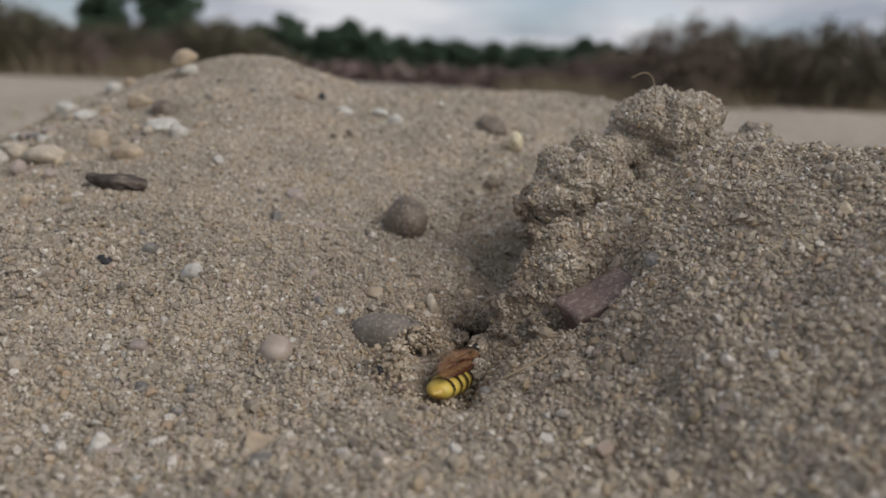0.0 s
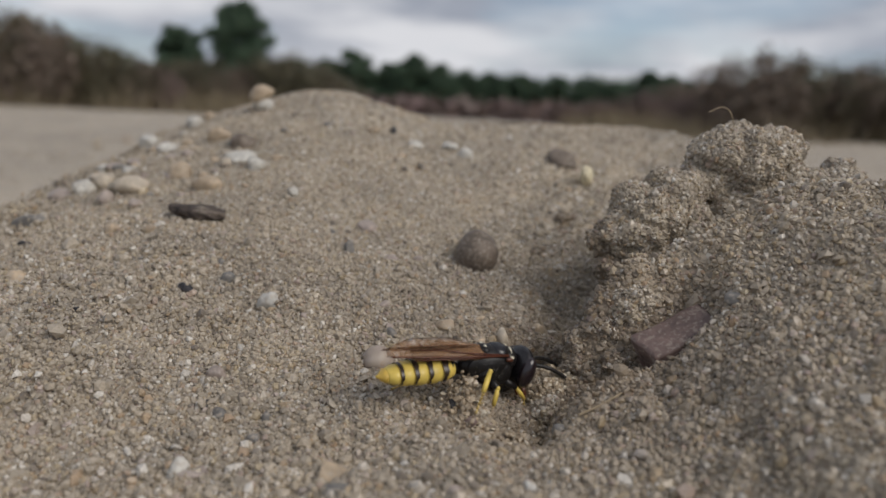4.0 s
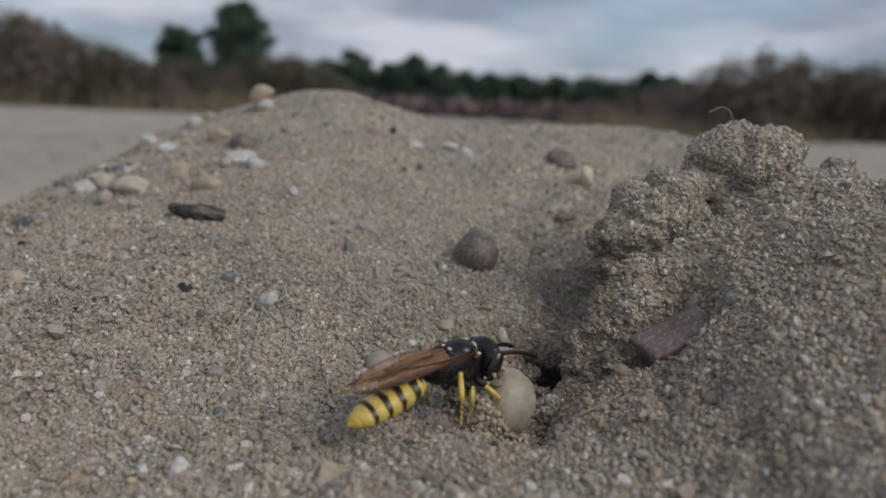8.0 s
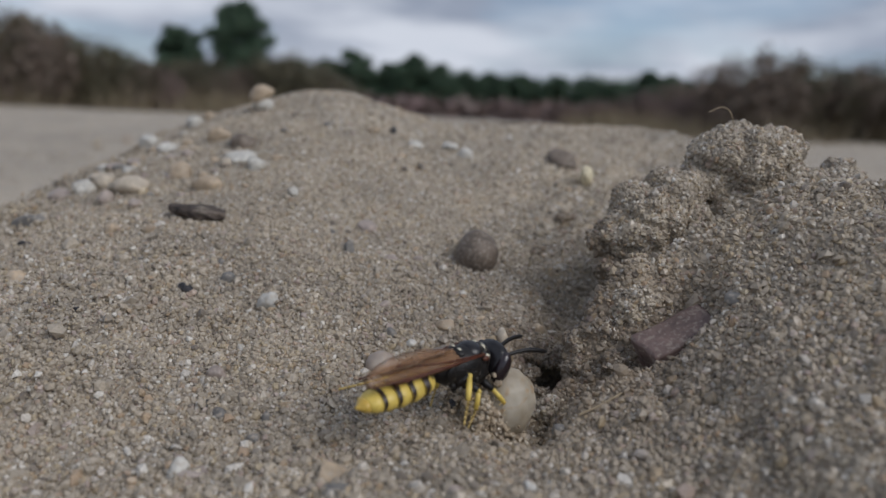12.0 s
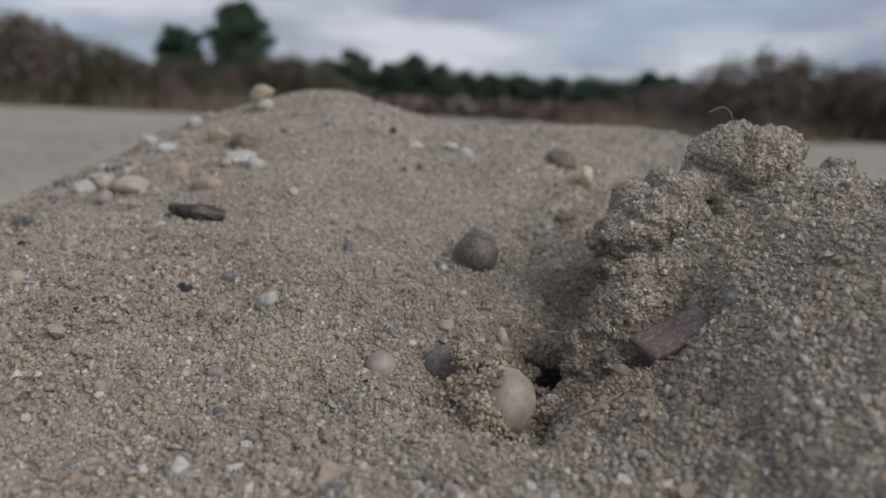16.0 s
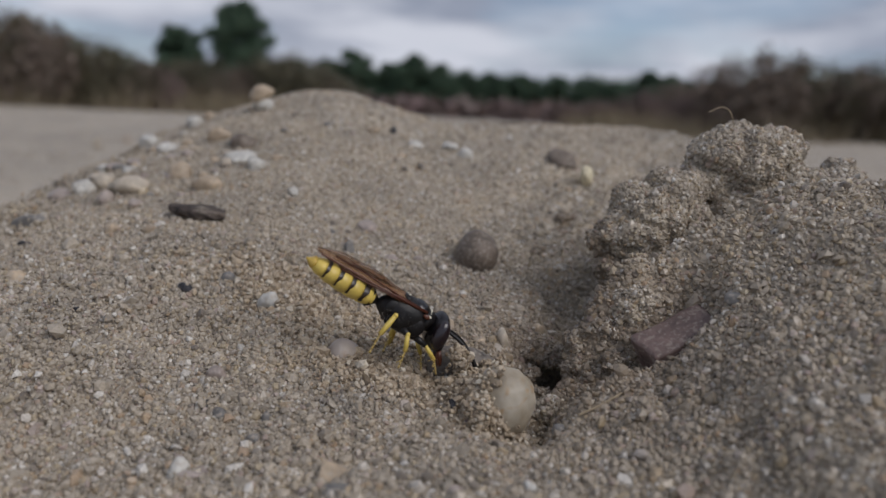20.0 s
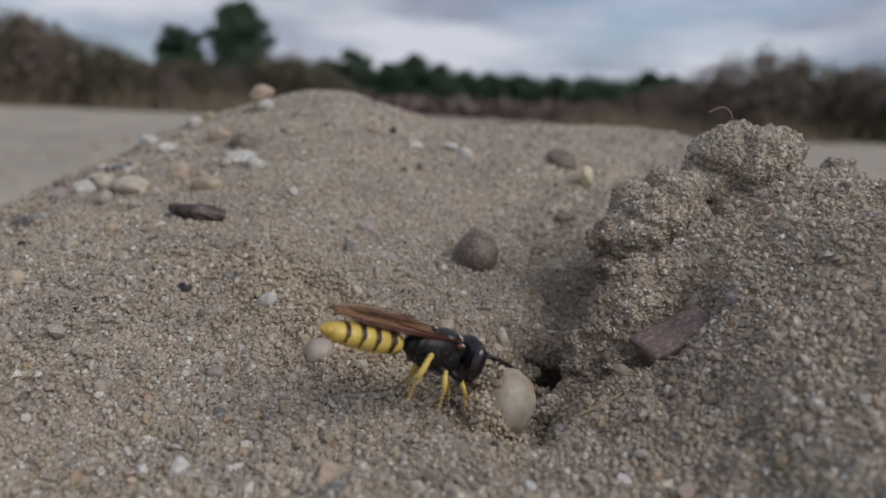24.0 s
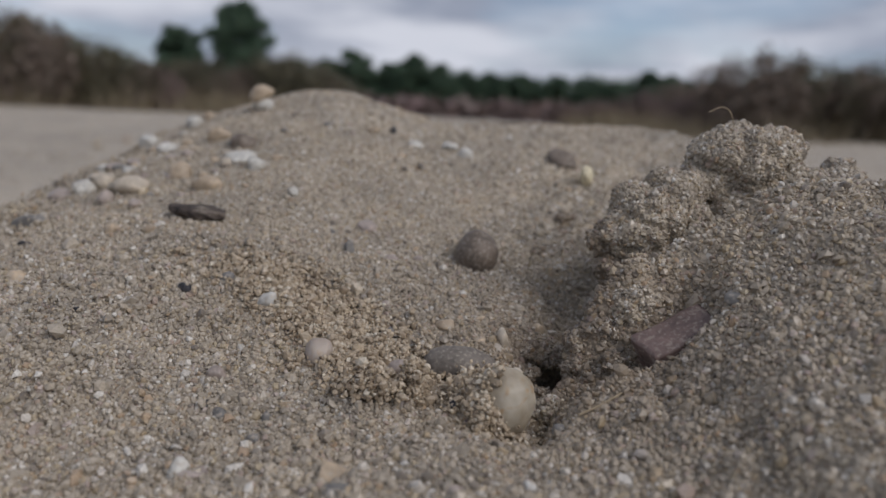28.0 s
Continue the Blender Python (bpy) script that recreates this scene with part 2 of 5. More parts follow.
SAND = sand_bed()
GRAINS = grain_material("sand_grains", SAND_STOPS)
# the sand colours at about 0.6, turned browner
DUSKY_GRAINS = grain_material("dusky_sand_grains", [(p, (c[0] * 0.64, c[1] * 0.595, c[2] * 0.56)) for p, c in SAND_STOPS])
FRESH = grain_material("fresh_sand", [(0.0, (0.20, 0.15, 0.10)), (0.10, (0.40, 0.315, 0.22)), (0.5, (0.53, 0.435, 0.32)),
                                      (0.8, (0.60, 0.485, 0.345)), (1.0, (0.76, 0.69, 0.57))])
WHITE_STONE = dusty_stone("white_quartz", (0.48, 0.41, 0.32), 0.5, 0.25, 0.35)
CHALK = dusty_stone("chalky_white_stone", (0.54, 0.52, 0.475), 0.6, 0.2, 0.65)
CREAM_STONE = dusty_stone("cream_stone", (0.66, 0.58, 0.40), 0.5, 0.12, 0.15)
PINK_STONE = dusty_stone("pinkish_quartz", (0.34, 0.28, 0.245), 0.45, 0.2, 0.4)
TAN_STONE = dusty_stone("tan_stone", (0.42, 0.325, 0.225), 0.55, 0.25, 0.5)
GREY_STONE = dusty_stone("grey_stone", (0.17, 0.16, 0.148), 0.6, 0.25, 0.55)
SLATE = dusty_stone("dark_slaty_stone", (0.165, 0.142, 0.120), 0.7, 0.25, 0.45)
BROWN_STONE = dusty_stone("brown_stone", (0.15, 0.116, 0.09), 0.6, 0.3, 0.4)
PLUM_STONE = dusty_stone("reddish_brown_stone", (0.16, 0.108, 0.094), 0.48, 0.3, 0.35)
BARK_CHIP = split_bark()
QUARTZ = milky_quartz("milky_quartz", (0.225, 0.182, 0.128), (0.325, 0.275, 0.203), (0.43, 0.38, 0.302), 0.6)
ROSE_QUARTZ = milky_quartz("rose_quartz", (0.27, 0.218, 0.178), (0.36, 0.296, 0.245), (0.45, 0.382, 0.32), 0.3)
DARK_CHIP = plain("charred_crumb", (0.03, 0.028, 0.03), 0.6, 0.4, 1500, 0.5)
ROOT = plain("dry_root", (0.32, 0.25, 0.16), 0.7, 0.2, 1500, 0.2)
BLACK_SHELL = plain("black_cuticle", (0.010, 0.0085, 0.008), 0.42, 0.4, 3500, 0.6, 0.00006)
BLACK_SHELL.node_tree.nodes["Principled BSDF"].inputs["Specular IOR Level"].default_value = 0.32
HEAD_SHELL = plain("glossy_black_cuticle", (0.011, 0.0095, 0.0105), 0.27, 0.3, 3000, 0.25, 0.00004)
EYE_SHELL = plain("dark_plum_eye", (0.018, 0.011, 0.013), 0.24, 0.2, 4000, 0.05, 0.00003, 0.3)
YELLOW = plain("yellow_cuticle", (0.66, 0.49, 0.105), 0.40, 0.18, 1200, 0.2, 0.00006)
AMBER = plain("amber_cuticle", (0.60, 0.40, 0.075), 0.35, 0.15, 1200, 0.15, 0.00005)
BAND = plain("brown_black_band", (0.030, 0.018, 0.010), 0.35, 0.3, 2000, 0.2, 0.00005)
RUST = plain("rust_red_cuticle", (0.105, 0.034, 0.017), 0.35, 0.25, 2000, 0.2, 0.00005)
STRAW = plain("straw_leg", (0.56, 0.40, 0.13), 0.45, 0.15, 2000, 0.2, 0.00005)
IVORY = plain("ivory_spot", (0.72, 0.66, 0.50), 0.4, 0.1, 2000, 0.1, 0.00005)
DUSTY_HAIR = plain("greyish_hair", (0.22, 0.20, 0.17), 0.6, 0.2, 2000, 0.0)
WING = wing_membrane()
VEIN = plain("wing_vein", (0.10, 0.03, 0.015), 0.4, 0.2, 2000, 0.1, 0.00003)
TRUNK_BARK = plain("pine_bark", (0.10, 0.07, 0.05), 0.85, 0.35, 12, 0.6, 0.02)
NEEDLES = foliage("pine_needles", [(0.0, (0.030, 0.058, 0.040)), (0.6, (0.052, 0.092, 0.052)), (1.0, (0.08, 0.125, 0.07))])
HEATHER = foliage("heather_sprigs", [(0.0, (0.085, 0.064, 0.046)), (0.45, (0.125, 0.097, 0.070)), (0.75, (0.145, 0.107, 0.082)), (1.0, (0.165, 0.118, 0.098))])
MAUVE = foliage("faded_mauve_heather", [(0.0, (0.07, 0.052, 0.042)), (0.45, (0.125, 0.088, 0.076)), (1.0, (0.18, 0.12, 0.112))])
GREENISH = foliage("green_heather", [(0.0, (0.045, 0.044, 0.024)), (0.6, (0.085, 0.076, 0.042)), (1.0, (0.12, 0.095, 0.055))])
DRY_GRASS = foliage("dry_grass", [(0.0, (0.085, 0.068, 0.04)), (0.6, (0.14, 0.11, 0.062)), (1.0, (0.20, 0.16, 0.10))])
WOODY = plain("woody_stem", (0.07, 0.05, 0.035), 0.85, 0.3, 300, 0.3)

# ---------------------------------------------------------------- the shape of the sand (millimetres)
def bell(x, y, cx, cy, rx, ry, turn=0.0):
    c, s = math.cos(radians(turn)), math.sin(radians(turn))
    u, v = (x - cx) * c + (y - cy) * s, -(x - cx) * s + (y - cy) * c
    return np.exp(-(u / rx) ** 2 - (v / ry) ** 2)


def rise(v, soft):
    return 1.0 / (1.0 + np.exp(-np.clip(v / soft, -60, 60)))


def smooth_max(a, b, k):
    m = np.maximum(a, b)
    return m + k * np.log(np.exp((a - m) / k) + np.exp((b - m) / k))


def lattice(x, y, size, salt):
    """Smooth value noise, -1 to 1."""
    gx, gy = x / size, y / size
    ix, iy = np.floor(gx), np.floor(gy)
    fx, fy = gx - ix, gy - iy
    fx, fy = fx * fx * (3 - 2 * fx), fy * fy * (3 - 2 * fy)

    def rnd(i, j):
        v = np.sin(i * 127.1 + j * 311.7 + salt * 74.7) * 43758.5453
        return 2 * (v - np.floor(v)) - 1
    low = rnd(ix, iy) * (1 - fx) + rnd(ix + 1, iy) * fx
    high = rnd(ix, iy + 1) * (1 - fx) + rnd(ix + 1, iy + 1) * fx
    return low * (1 - fy) + high * fy


MOUTH = (11.3, 72.8)                      # burrow mouth
TUNNEL_WAY = (0.52, 0.50, -0.69)


def sand_height(x, y):
    """Height of the sand over the plain, in millimetres."""
    x, y = np.asarray(x, float), np.asarray(y, float)
    crest = 48.4 + 4.5 * bell(x, 0 * y, -24, 0, 16, 1) - 20 * rise(-63 - x, 8) - 16 * rise(x - 62, 5)
    base = 24.0 + 1.5 * rise(-20 - x, 10)
    t = np.clip((y - 58) / 92, 0, 1)
    g = 0.55 * t + 0.45 * t * t * (3 - 2 * t)
    slope = base + (crest - base) * g
    slope = slope - 0.8 * bell(x, y, 7.6, 68.0, 4.6, 4.4)
    slope = slope - 2.4 * bell(x, y, 14, 80, 3.5, 11, -22)
    ridge = 67.5 + 6.0 * (1 - np.exp(-np.clip(x - 9, 0, 200) / 5)) + 0.10 * np.clip(x - 9, 0, 60)
    bank = -3.4 + 0.579 * x + 0.374 * y
    bank = bank + 3.2 * np.exp(-((ridge - y) / 7) ** 2)
    bank = bank + 2.2 * bell(x, y, 16, 71, 6, 4) - 9 * rise(9.6 - x, 0.7) * rise(y - 63.0, 1.0) - 3.0 * rise(8.8 - x, 1.2)
    bank = 45.5 - smooth_max(45.5 - bank, 0 * bank, 2.0) - 11 * rise(y - ridge, 0.9)
    h = smooth_max(slope, bank, 0.7)
    shoulder = 43.0 * rise(x - 19, 2.0) * rise(y - 80, 3) * rise(120 - y, 8)
    h = smooth_max(h, np.where(shoulder > 1, shoulder, -50), 1.0)
    # crumbled hollow behind the bank's front edge, over the burrow
    front = 62.4 + 0.27 * (x - 11)
    h = h - (6.0 + 0.8 * lattice(x, y, 2.2, 21)) * rise(y - front - 0.6 * lattice(x, y, 3.0, 22), 0.45) * rise(70.3 - y + 0.8 * lattice(x, y, 2.6, 23), 0.7) * rise(23.6 - x, 0.9) * rise(x - 10.4, 0.7)
    # burrow mouth
    h = h - 3.3 * bell(x, y, MOUTH[0] - 0.3, MOUTH[1] - 0.8, 2.9, 2.9)
    h = h - 1.6 * bell(x, y, 21.5, 56.5, 1.3, 1.5) - 1.3 * bell(x, y, 22.6, 52.4, 1.0, 1.6) - 1.2 * bell(x, y, -17.5, 65.5, 2.6, 1.5) - 0.9 * bell(x, y, -21, 76.5, 1.8, 1.0)
    # small pits before the quartz pebble and before the long stone
    h = h - 1.5 * bell(x, y, 7.0, 61.2, 2.6, 3.2) + 2.2 * bell(x, y, 2.9, 64.0, 2.0, 2.2) - 0.9 * bell(x, y, 2.0, 68.6, 4.5, 1.8)
    h = h - 2.4 * bell(x, y, 20.0, 62.5, 5.5, 5.5)
    # the near sand falls away to one side
    h = h - 3.6 * rise(57 - y, 3.5) * np.clip((3 - x) / 24, 0, 1.2)
    h = h - 2.2 * bell(x, y, 9.1, 62.4, 1.4, 3.0) - 0.9 * bell(x, y, 6.0, 59.8, 3.0, 1.3)
    # little caved-in hollows in the slope
    h = h - 1.5 * bell(x, y, 29.0, 118.5, 2.4, 2.6, 25) - 1.3 * bell(x, y, 15.2, 103.5, 1.7, 2.2) - 1.0 * bell(x, y, 12.2, 97.0, 1.5, 1.8) - 1.1 * bell(x, y, 17.5, 107.0, 1.2, 2.0)
    h = h - 1.0 * bell(x, y, -19.8, 69.7, 1.7, 1.5) - 0.8 * bell(x, y, -20.6, 77.4, 1.6, 0.9) - 0.7 * bell(x, y, -25.4, 79.6, 1.5, 1.0) + 0.6 * bell(x, y, -18.0, 66.8, 2.4, 1.6)
    # slump hollows and crumbly relief
    h = h + 0.30 * rise(2 - x, 4) * rise(92 - y, 6) * lattice(x, y, 1.15, 41) + 0.9 * lattice(x, y, 17, 1) + 0.45 * lattice(x, y, 6.3, 2) + (0.22 + 0.22 * rise(-8 - x, 6) * rise(84 - y, 6)) * lattice(x, y, 2.4, 3) + 0.28 * rise(6 - x, 3) * rise(110 - y, 10) * np.maximum(0, lattice(x, y, 1.7, 31)) - 0.45 * rise(6 - x, 3) * rise(100 - y, 10) * np.maximum(0, lattice(x, y, 3.6, 33) - 0.25)
    h = h + rise(x - 10, 3) * rise(130 - y, 10) * (0.75 * lattice(x, y, 5.2, 4) + 0.5 * lattice(x, y, 2.6, 5) + 0.3 * lattice(x, y, 1.3, 6))
    # the mound ends, the plain goes on
    keep = rise(180 - y, 5) * rise(x + 118, 9) * rise(140 - x, 12) * rise(y + 110, 12)
    wide = np.hypot(x, y)
    plain_h = 9 * lattice(x, y, 190, 7) * rise(wide - 230, 40) + 4 * lattice(x, y, 70, 9) * rise(wide - 230, 40) + 25 * lattice(x, y, 1500, 8) * rise(wide - 1500, 500)
    return h * keep + (np.minimum(plain_h, 18) - 32) * (1 - keep)


# ---------------------------------------------------------------- mesh helpers
def mesh_from(name, verts, faces, material, smooth=True):
    """A mesh from arrays of vertices and of triangles or quads."""
    verts, faces = np.asarray(verts, np.float32), np.asarray(faces, np.int32)
    me = bpy.data.meshes.new(name)
    k = faces.shape[1]
    me.vertices.add(len(verts))
    me.vertices.foreach_set("co", verts.ravel())
    me.loops.add(faces.size)
    me.loops.foreach_set("vertex_index", faces.ravel())
    me.polygons.add(len(faces))
    me.polygons.foreach_set("loop_start", np.arange(0, faces.size, k, dtype=np.int32))
    me.polygons.foreach_set("loop_total", np.full(len(faces), k, np.int32))
    me.polygons.foreach_set("use_smooth", np.full(len(faces), smooth))
    me.update(calc_edges=True)
    me.materials.append(material)
    return me


def finish(bm, name, material, smooth=True):
    bmesh.ops.recalc_face_normals(bm, faces=bm.faces)
    me = bpy.data.meshes.new(name)
    bm.to_mesh(me)
    bm.free()
    me.materials.append(material)
    for p in me.polygons:
        p.use_smooth = smooth
    return me


def part(name, bm, material, parent, label="", smooth=True):
    ob = new(name, finish(bm, name, material, smooth))
    ob.parent = parent
    return tagged(ob, label)


def loft(stations, ring=14, bm=None):
    """A body through stations (x, y, z, half width, half height) in millimetres, rings across the way, both ends closed."""
    bm = bm or bmesh.new()
    rows = []
    pts = [Vector(s[:3]) for s in stations]
    for i, s in enumerate(stations):
        way = (pts[min(i + 1, len(pts) - 1)] - pts[max(i - 1, 0)]).normalized()
        side = Vector((0, 1, 0)) if abs(way.y) < 0.9 else Vector((1, 0, 0))
        up = way.cross(side).normalized()
        side = up.cross(way).normalized()
        rows.append([bm.verts.new((pts[i] + side * s[3] * math.cos(a) + up * s[4] * math.sin(a)) * MM)
                     for a in (2 * math.pi * k / ring for k in range(ring))])
    for a, b in zip(rows, rows[1:]):
        for k in range(ring):
            bm.faces.new((a[k], a[(k + 1) % ring], b[(k + 1) % ring], b[k]))
    bm.faces.new(rows[0])
    bm.faces.new(rows[-1])
    return bm


def blob(rx, ry, rz, seed, rough=0.12, sub=3, flat=0.0, facet=0.0):
    """A worn stone: a rounded body with lumps, in millimetres about its middle."""
    bm = bmesh.new()
    bmesh.ops.create_icosphere(bm, subdivisions=sub, radius=1)
    r = random.Random(seed)
    off = Vector((r.uniform(-50, 50), r.uniform(-50, 50), r.uniform(-50, 50)))
    cuts = [(Vector((r.gauss(0, 1), r.gauss(0, 1), r.gauss(0, 1))).normalized(), r.uniform(0.55, 0.8)) for _ in range(6)]
    for v in bm.verts:
        p = v.co.copy()
        k = 1 + rough * (noise.noise(p * 1.3 + off) * 1.2 + noise.noise(p * 3.1 + off) * 0.5 + noise.noise(p * 7.3 + off) * 0.18)
        p = p * k
        for n, d in cuts:
            over = p.dot(n) - d
            if over > 0:
                p -= n * over * facet
        v.co = Vector((p.x * rx, p.y * ry, p.z * rz * (1 - flat if p.z < 0 else 1))) * MM
    return bm


ICO = bmesh.new()
bmesh.ops.create_icosphere(ICO, subdivisions=1, radius=1)
ICO_V = np.array([v.co[:] for v in ICO.verts])
ICO_F = np.array([[v.index for v in f.verts] for f in ICO.faces])
ICO.free()


OCT_V = np.array([[1, 0, 0], [-1, 0, 0], [0, 1, 0], [0, -1, 0], [0, 0, 1], [0, 0, -1]], float) * 1.15
OCT_F = np.array([[0, 2, 4], [2, 1, 4], [1, 3, 4], [3, 0, 4], [2, 0, 5], [1, 2, 5], [3, 1, 5], [0, 3, 5]])


def grains_mesh(name, centres, radii, material, rng, coarse=False):
    """Many angular grains in one mesh, in millimetres."""
    n = len(centres)
    body, tri = (OCT_V, OCT_F) if coarse else (ICO_V, ICO_F)
    k = len(body)
    shape = body[None] * (1 + rng.uniform(-0.32, 0.32, (n, k, 1)))
    shape = shape * rng.uniform(0.66, 1.34, (n, 1, 3))
    q = rng.normal(size=(n, 4))
    q /= np.linalg.norm(q, axis=1, keepdims=True)
    w, x, y, z = q.T
    rot = np.stack([1 - 2 * (y * y + z * z), 2 * (x * y - z * w), 2 * (x * z + y * w), 2 * (x * y + z * w), 1 - 2 * (x * x + z * z),
                    2 * (y * z - x * w), 2 * (x * z - y * w), 2 * (y * z + x * w), 1 - 2 * (x * x + y * y)], 1).reshape(n, 3, 3)
    verts = np.einsum("nij,nkj->nki", rot, shape) * radii[:, None, None] + centres[:, None, :]
    faces = tri[None] + k * np.arange(n)[:, None, None]
    return mesh_from(name, verts.reshape(-1, 3) * MM, faces.reshape(-1, 3), material, False)


# ---------------------------------------------------------------- ground: one sheet, fine near the burrow, out to the horizon
def ruled(lo, hi, step, first, growth, reach):
    mid = list(np.arange(lo, hi + step / 2, step))
    out, d, v = [], first, 0.0
    while v < reach:
        v += d
        d *= growth
        out.append(v)
    return np.array([lo - v for v in reversed(out)] + mid + [hi + v for v in out])


def build_ground():
    gx = ruled(-72, 60, 0.42, 0.6, 1.20, 3.0e6)
    gy = ruled(36, 158, 0.42, 0.6, 1.20, 3.0e6)
    X, Y = np.meshgrid(gx, gy)
    Z = sand_height(X, Y)
    verts = np.stack([X, Y, Z], -1).reshape(-1, 3)
    nx, ny = len(gx), len(gy)
    i = np.arange(nx * ny).reshape(ny, nx)
    quads = np.stack([i[:-1, :-1], i[:-1, 1:], i[1:, 1:], i[1:, :-1]], -1).reshape(-1, 4)
    mid = verts[quads].mean(1)
    hole = np.hypot(mid[:, 0] - MOUTH[0], mid[:, 1] - MOUTH[1]) < 2.9
    ob = new("ground", mesh_from("ground", verts * MM, quads[~hole], SAND))
    return tagged(ob, "pale grey-beige sand mound on an open sandy plain", "sand", kind="structure")


ground = build_ground()


def build_burrow():
    """The tunnel under the sand, open at the mouth."""
    way = Vector(TUNNEL_WAY).normalized()
    side = way.cross(Vector((0, 0, 1))).normalized()
    up = side.cross(way)
    start = Vector((MOUTH[0], MOUTH[1], float(sand_height(*MOUTH)) + 0.6))
    bm = bmesh.new()
    rings = []
    rings.append([bm.verts.new(Vector((MOUTH[0] + 3.25 * math.cos(a), MOUTH[1] + 3.25 * math.sin(a), float(sand_height(MOUTH[0] + 3.25 * math.cos(a), MOUTH[1] + 3.25 * math.sin(a))) - 0.08)) * MM)
                  for a in (2 * math.pi * j / 20 for j in range(20))])
    side = (Vector((1, 0, 0)) - way * way.x).normalized()
    up = way.cross(side) * -1
    if up.y < 0:
        up = -up
    for k in range(1, 16):
        c = start + way * (k * 2.0)
        r = (3.5 + 0.25 * math.sin(k * 1.7)) * (1.0 if k < 15 else 0.2)
        rings.append([bm.verts.new((c + (side * math.cos(a) + up * math.sin(a)) * r * (1 + 0.07 * noise.noise(Vector((k * 0.7, a * 2, 3))))) * MM)
                      for a in (2 * math.pi * j / 20 for j in range(20))])
    for a, b in zip(rings, rings[1:]):
        for j in range(20):
            bm.faces.new((a[j], b[j], b[(j + 1) % 20], a[(j + 1) % 20]))
    bm.faces.new(rings[-1])
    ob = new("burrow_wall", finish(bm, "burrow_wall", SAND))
    return tagged(ob, "dark sandy wall of a narrow insect burrow", "burrow", kind="structure")


build_burrow()


# clods of sand over the burrow, some in darker grains
def sand_clod(x, y, z, lobes, seed, label, grain=0.2, dusky=False):
    """A lump of sand stuck together out of several rounded lobes (dx, dy, dz, radius), thick with grains."""
    sub = 5 if max(l[3] for l in lobes) > 2.5 else 4
    bm = bmesh.new()
    bmesh.ops.create_icosphere(bm, subdivisions=sub, radius=1)
    way = np.array([v.co[:] for v in bm.verts])
    far = np.zeros(len(way))
    for dx, dy, dz, r in lobes:
        c = np.array([dx, dy, dz])
        b = way @ c
        under = b * b - c @ c + r * r
        far = np.maximum(far, np.where(under > 0, b + np.sqrt(np.maximum(under, 0)), 0))
    size = max(l[3] for l in lobes)
    off = Vector((seed, seed * 0.7, 0))
    for v, f in zip(bm.verts, far):
        q = v.co * f
        k = noise.noise(q * (1.6 / size) + off) * 0.24 * size + noise.noise(q * 0.9 + off) * 0.5 + noise.noise(q * 2.1 + off) * 0.26
        v.co = v.co * max(f + k, 0.3) * MM
    ob = new("sand_clod", finish(bm, "sand_clod", SAND))
    ob.location = (x * MM, y * MM, z * MM)
    tagged(ob, label, "sand clod")
    rng = np.random.default_rng(seed)
    co = np.array([v.co[:] for v in ob.data.vertices]) / MM
    tri = np.array([p.vertices[:] for p in ob.data.polygons])
    a, b, c = co[tri[:, 0]], co[tri[:, 1]], co[tri[:, 2]]
    area = 0.5 * np.linalg.norm(np.cross(b - a, c - a), axis=1)
    n = int(area.sum() * 0.44 / grain ** 2)
    pick = rng.choice(len(tri), n, p=area / area.sum())
    s, t = rng.random(n), rng.random(n)
    s, t = np.where(s + t > 1, 1 - s, s), np.where(s + t > 1, 1 - t, t)
    p = a[pick] + (b - a)[pick] * s[:, None] + (c - a)[pick] * t[:, None]
    r = grain * np.exp(rng.normal(0, 0.30, n))
    cover = new("sand_coat", grains_mesh("sand_coat", p, r, DUSKY_GRAINS if dusky else GRAINS, rng))
    cover.parent = ob
    tagged(cover, kind="stuff")
    return ob


sand_clod(33.1, 84.5, 45.2, [(0, 0, 0, 4.2), (-2.9, -0.2, 1.2, 3.3), (-1.0, 0, 1.6, 3.3), (1.8, 0, 1.7, 3.3), (3.9, 0.4, -1.4, 3.2), (-1.5, 0.5, -4.5, 4.2), (3.2, 0.8, -4.4, 3.2), (-4.5, -0.3, -1.4, 2.7), (5.4, 0.4, -2.0, 2.5), (3.0, 0, 2.2, 2.6), (-0.4, 0, 2.4, 2.7)], 11,
          "crumbly damp sand clod topping the bank", 0.165)
sand_clod(22.2, 81.4, 39.6, [(0, 0, 0, 3.7), (2.4, 1.0, 2.5, 2.9), (-2.5, -0.8, -1.5, 2.9), (3.7, 0.6, -0.3, 3.0), (0.6, 0.3, -3.6, 3.4), (-1.4, 0.2, 1.1, 3.0), (3.9, 1.4, 3.3, 2.3), (1.4, 0.6, 2.8, 2.6)], 23,
          "crumbly sand clod leaning over the trench", 0.155)
sand_clod(42.6, 83.4, 42.6, [(0, 0, 0, 3.2), (-2.6, 0, 0.6, 2.4), (2.4, 0.3, -0.8, 2.6), (0, 0, -2.4, 3.0)], 37, "low sand clod at the shoulder of the bank", 0.16)
sand_clod(45.0, 88.6, 44.6, [(0, 0, 0, 2.0), (1.6, 0, -0.6, 1.6), (-1.4, 0, -0.8, 1.5)], 64, "brownish sand clod on the shoulder of the bank", 0.16)
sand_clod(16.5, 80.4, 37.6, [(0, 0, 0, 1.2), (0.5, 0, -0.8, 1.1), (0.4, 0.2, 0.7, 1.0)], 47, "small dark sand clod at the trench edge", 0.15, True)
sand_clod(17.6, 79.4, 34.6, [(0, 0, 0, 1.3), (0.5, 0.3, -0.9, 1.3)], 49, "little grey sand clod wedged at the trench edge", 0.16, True)
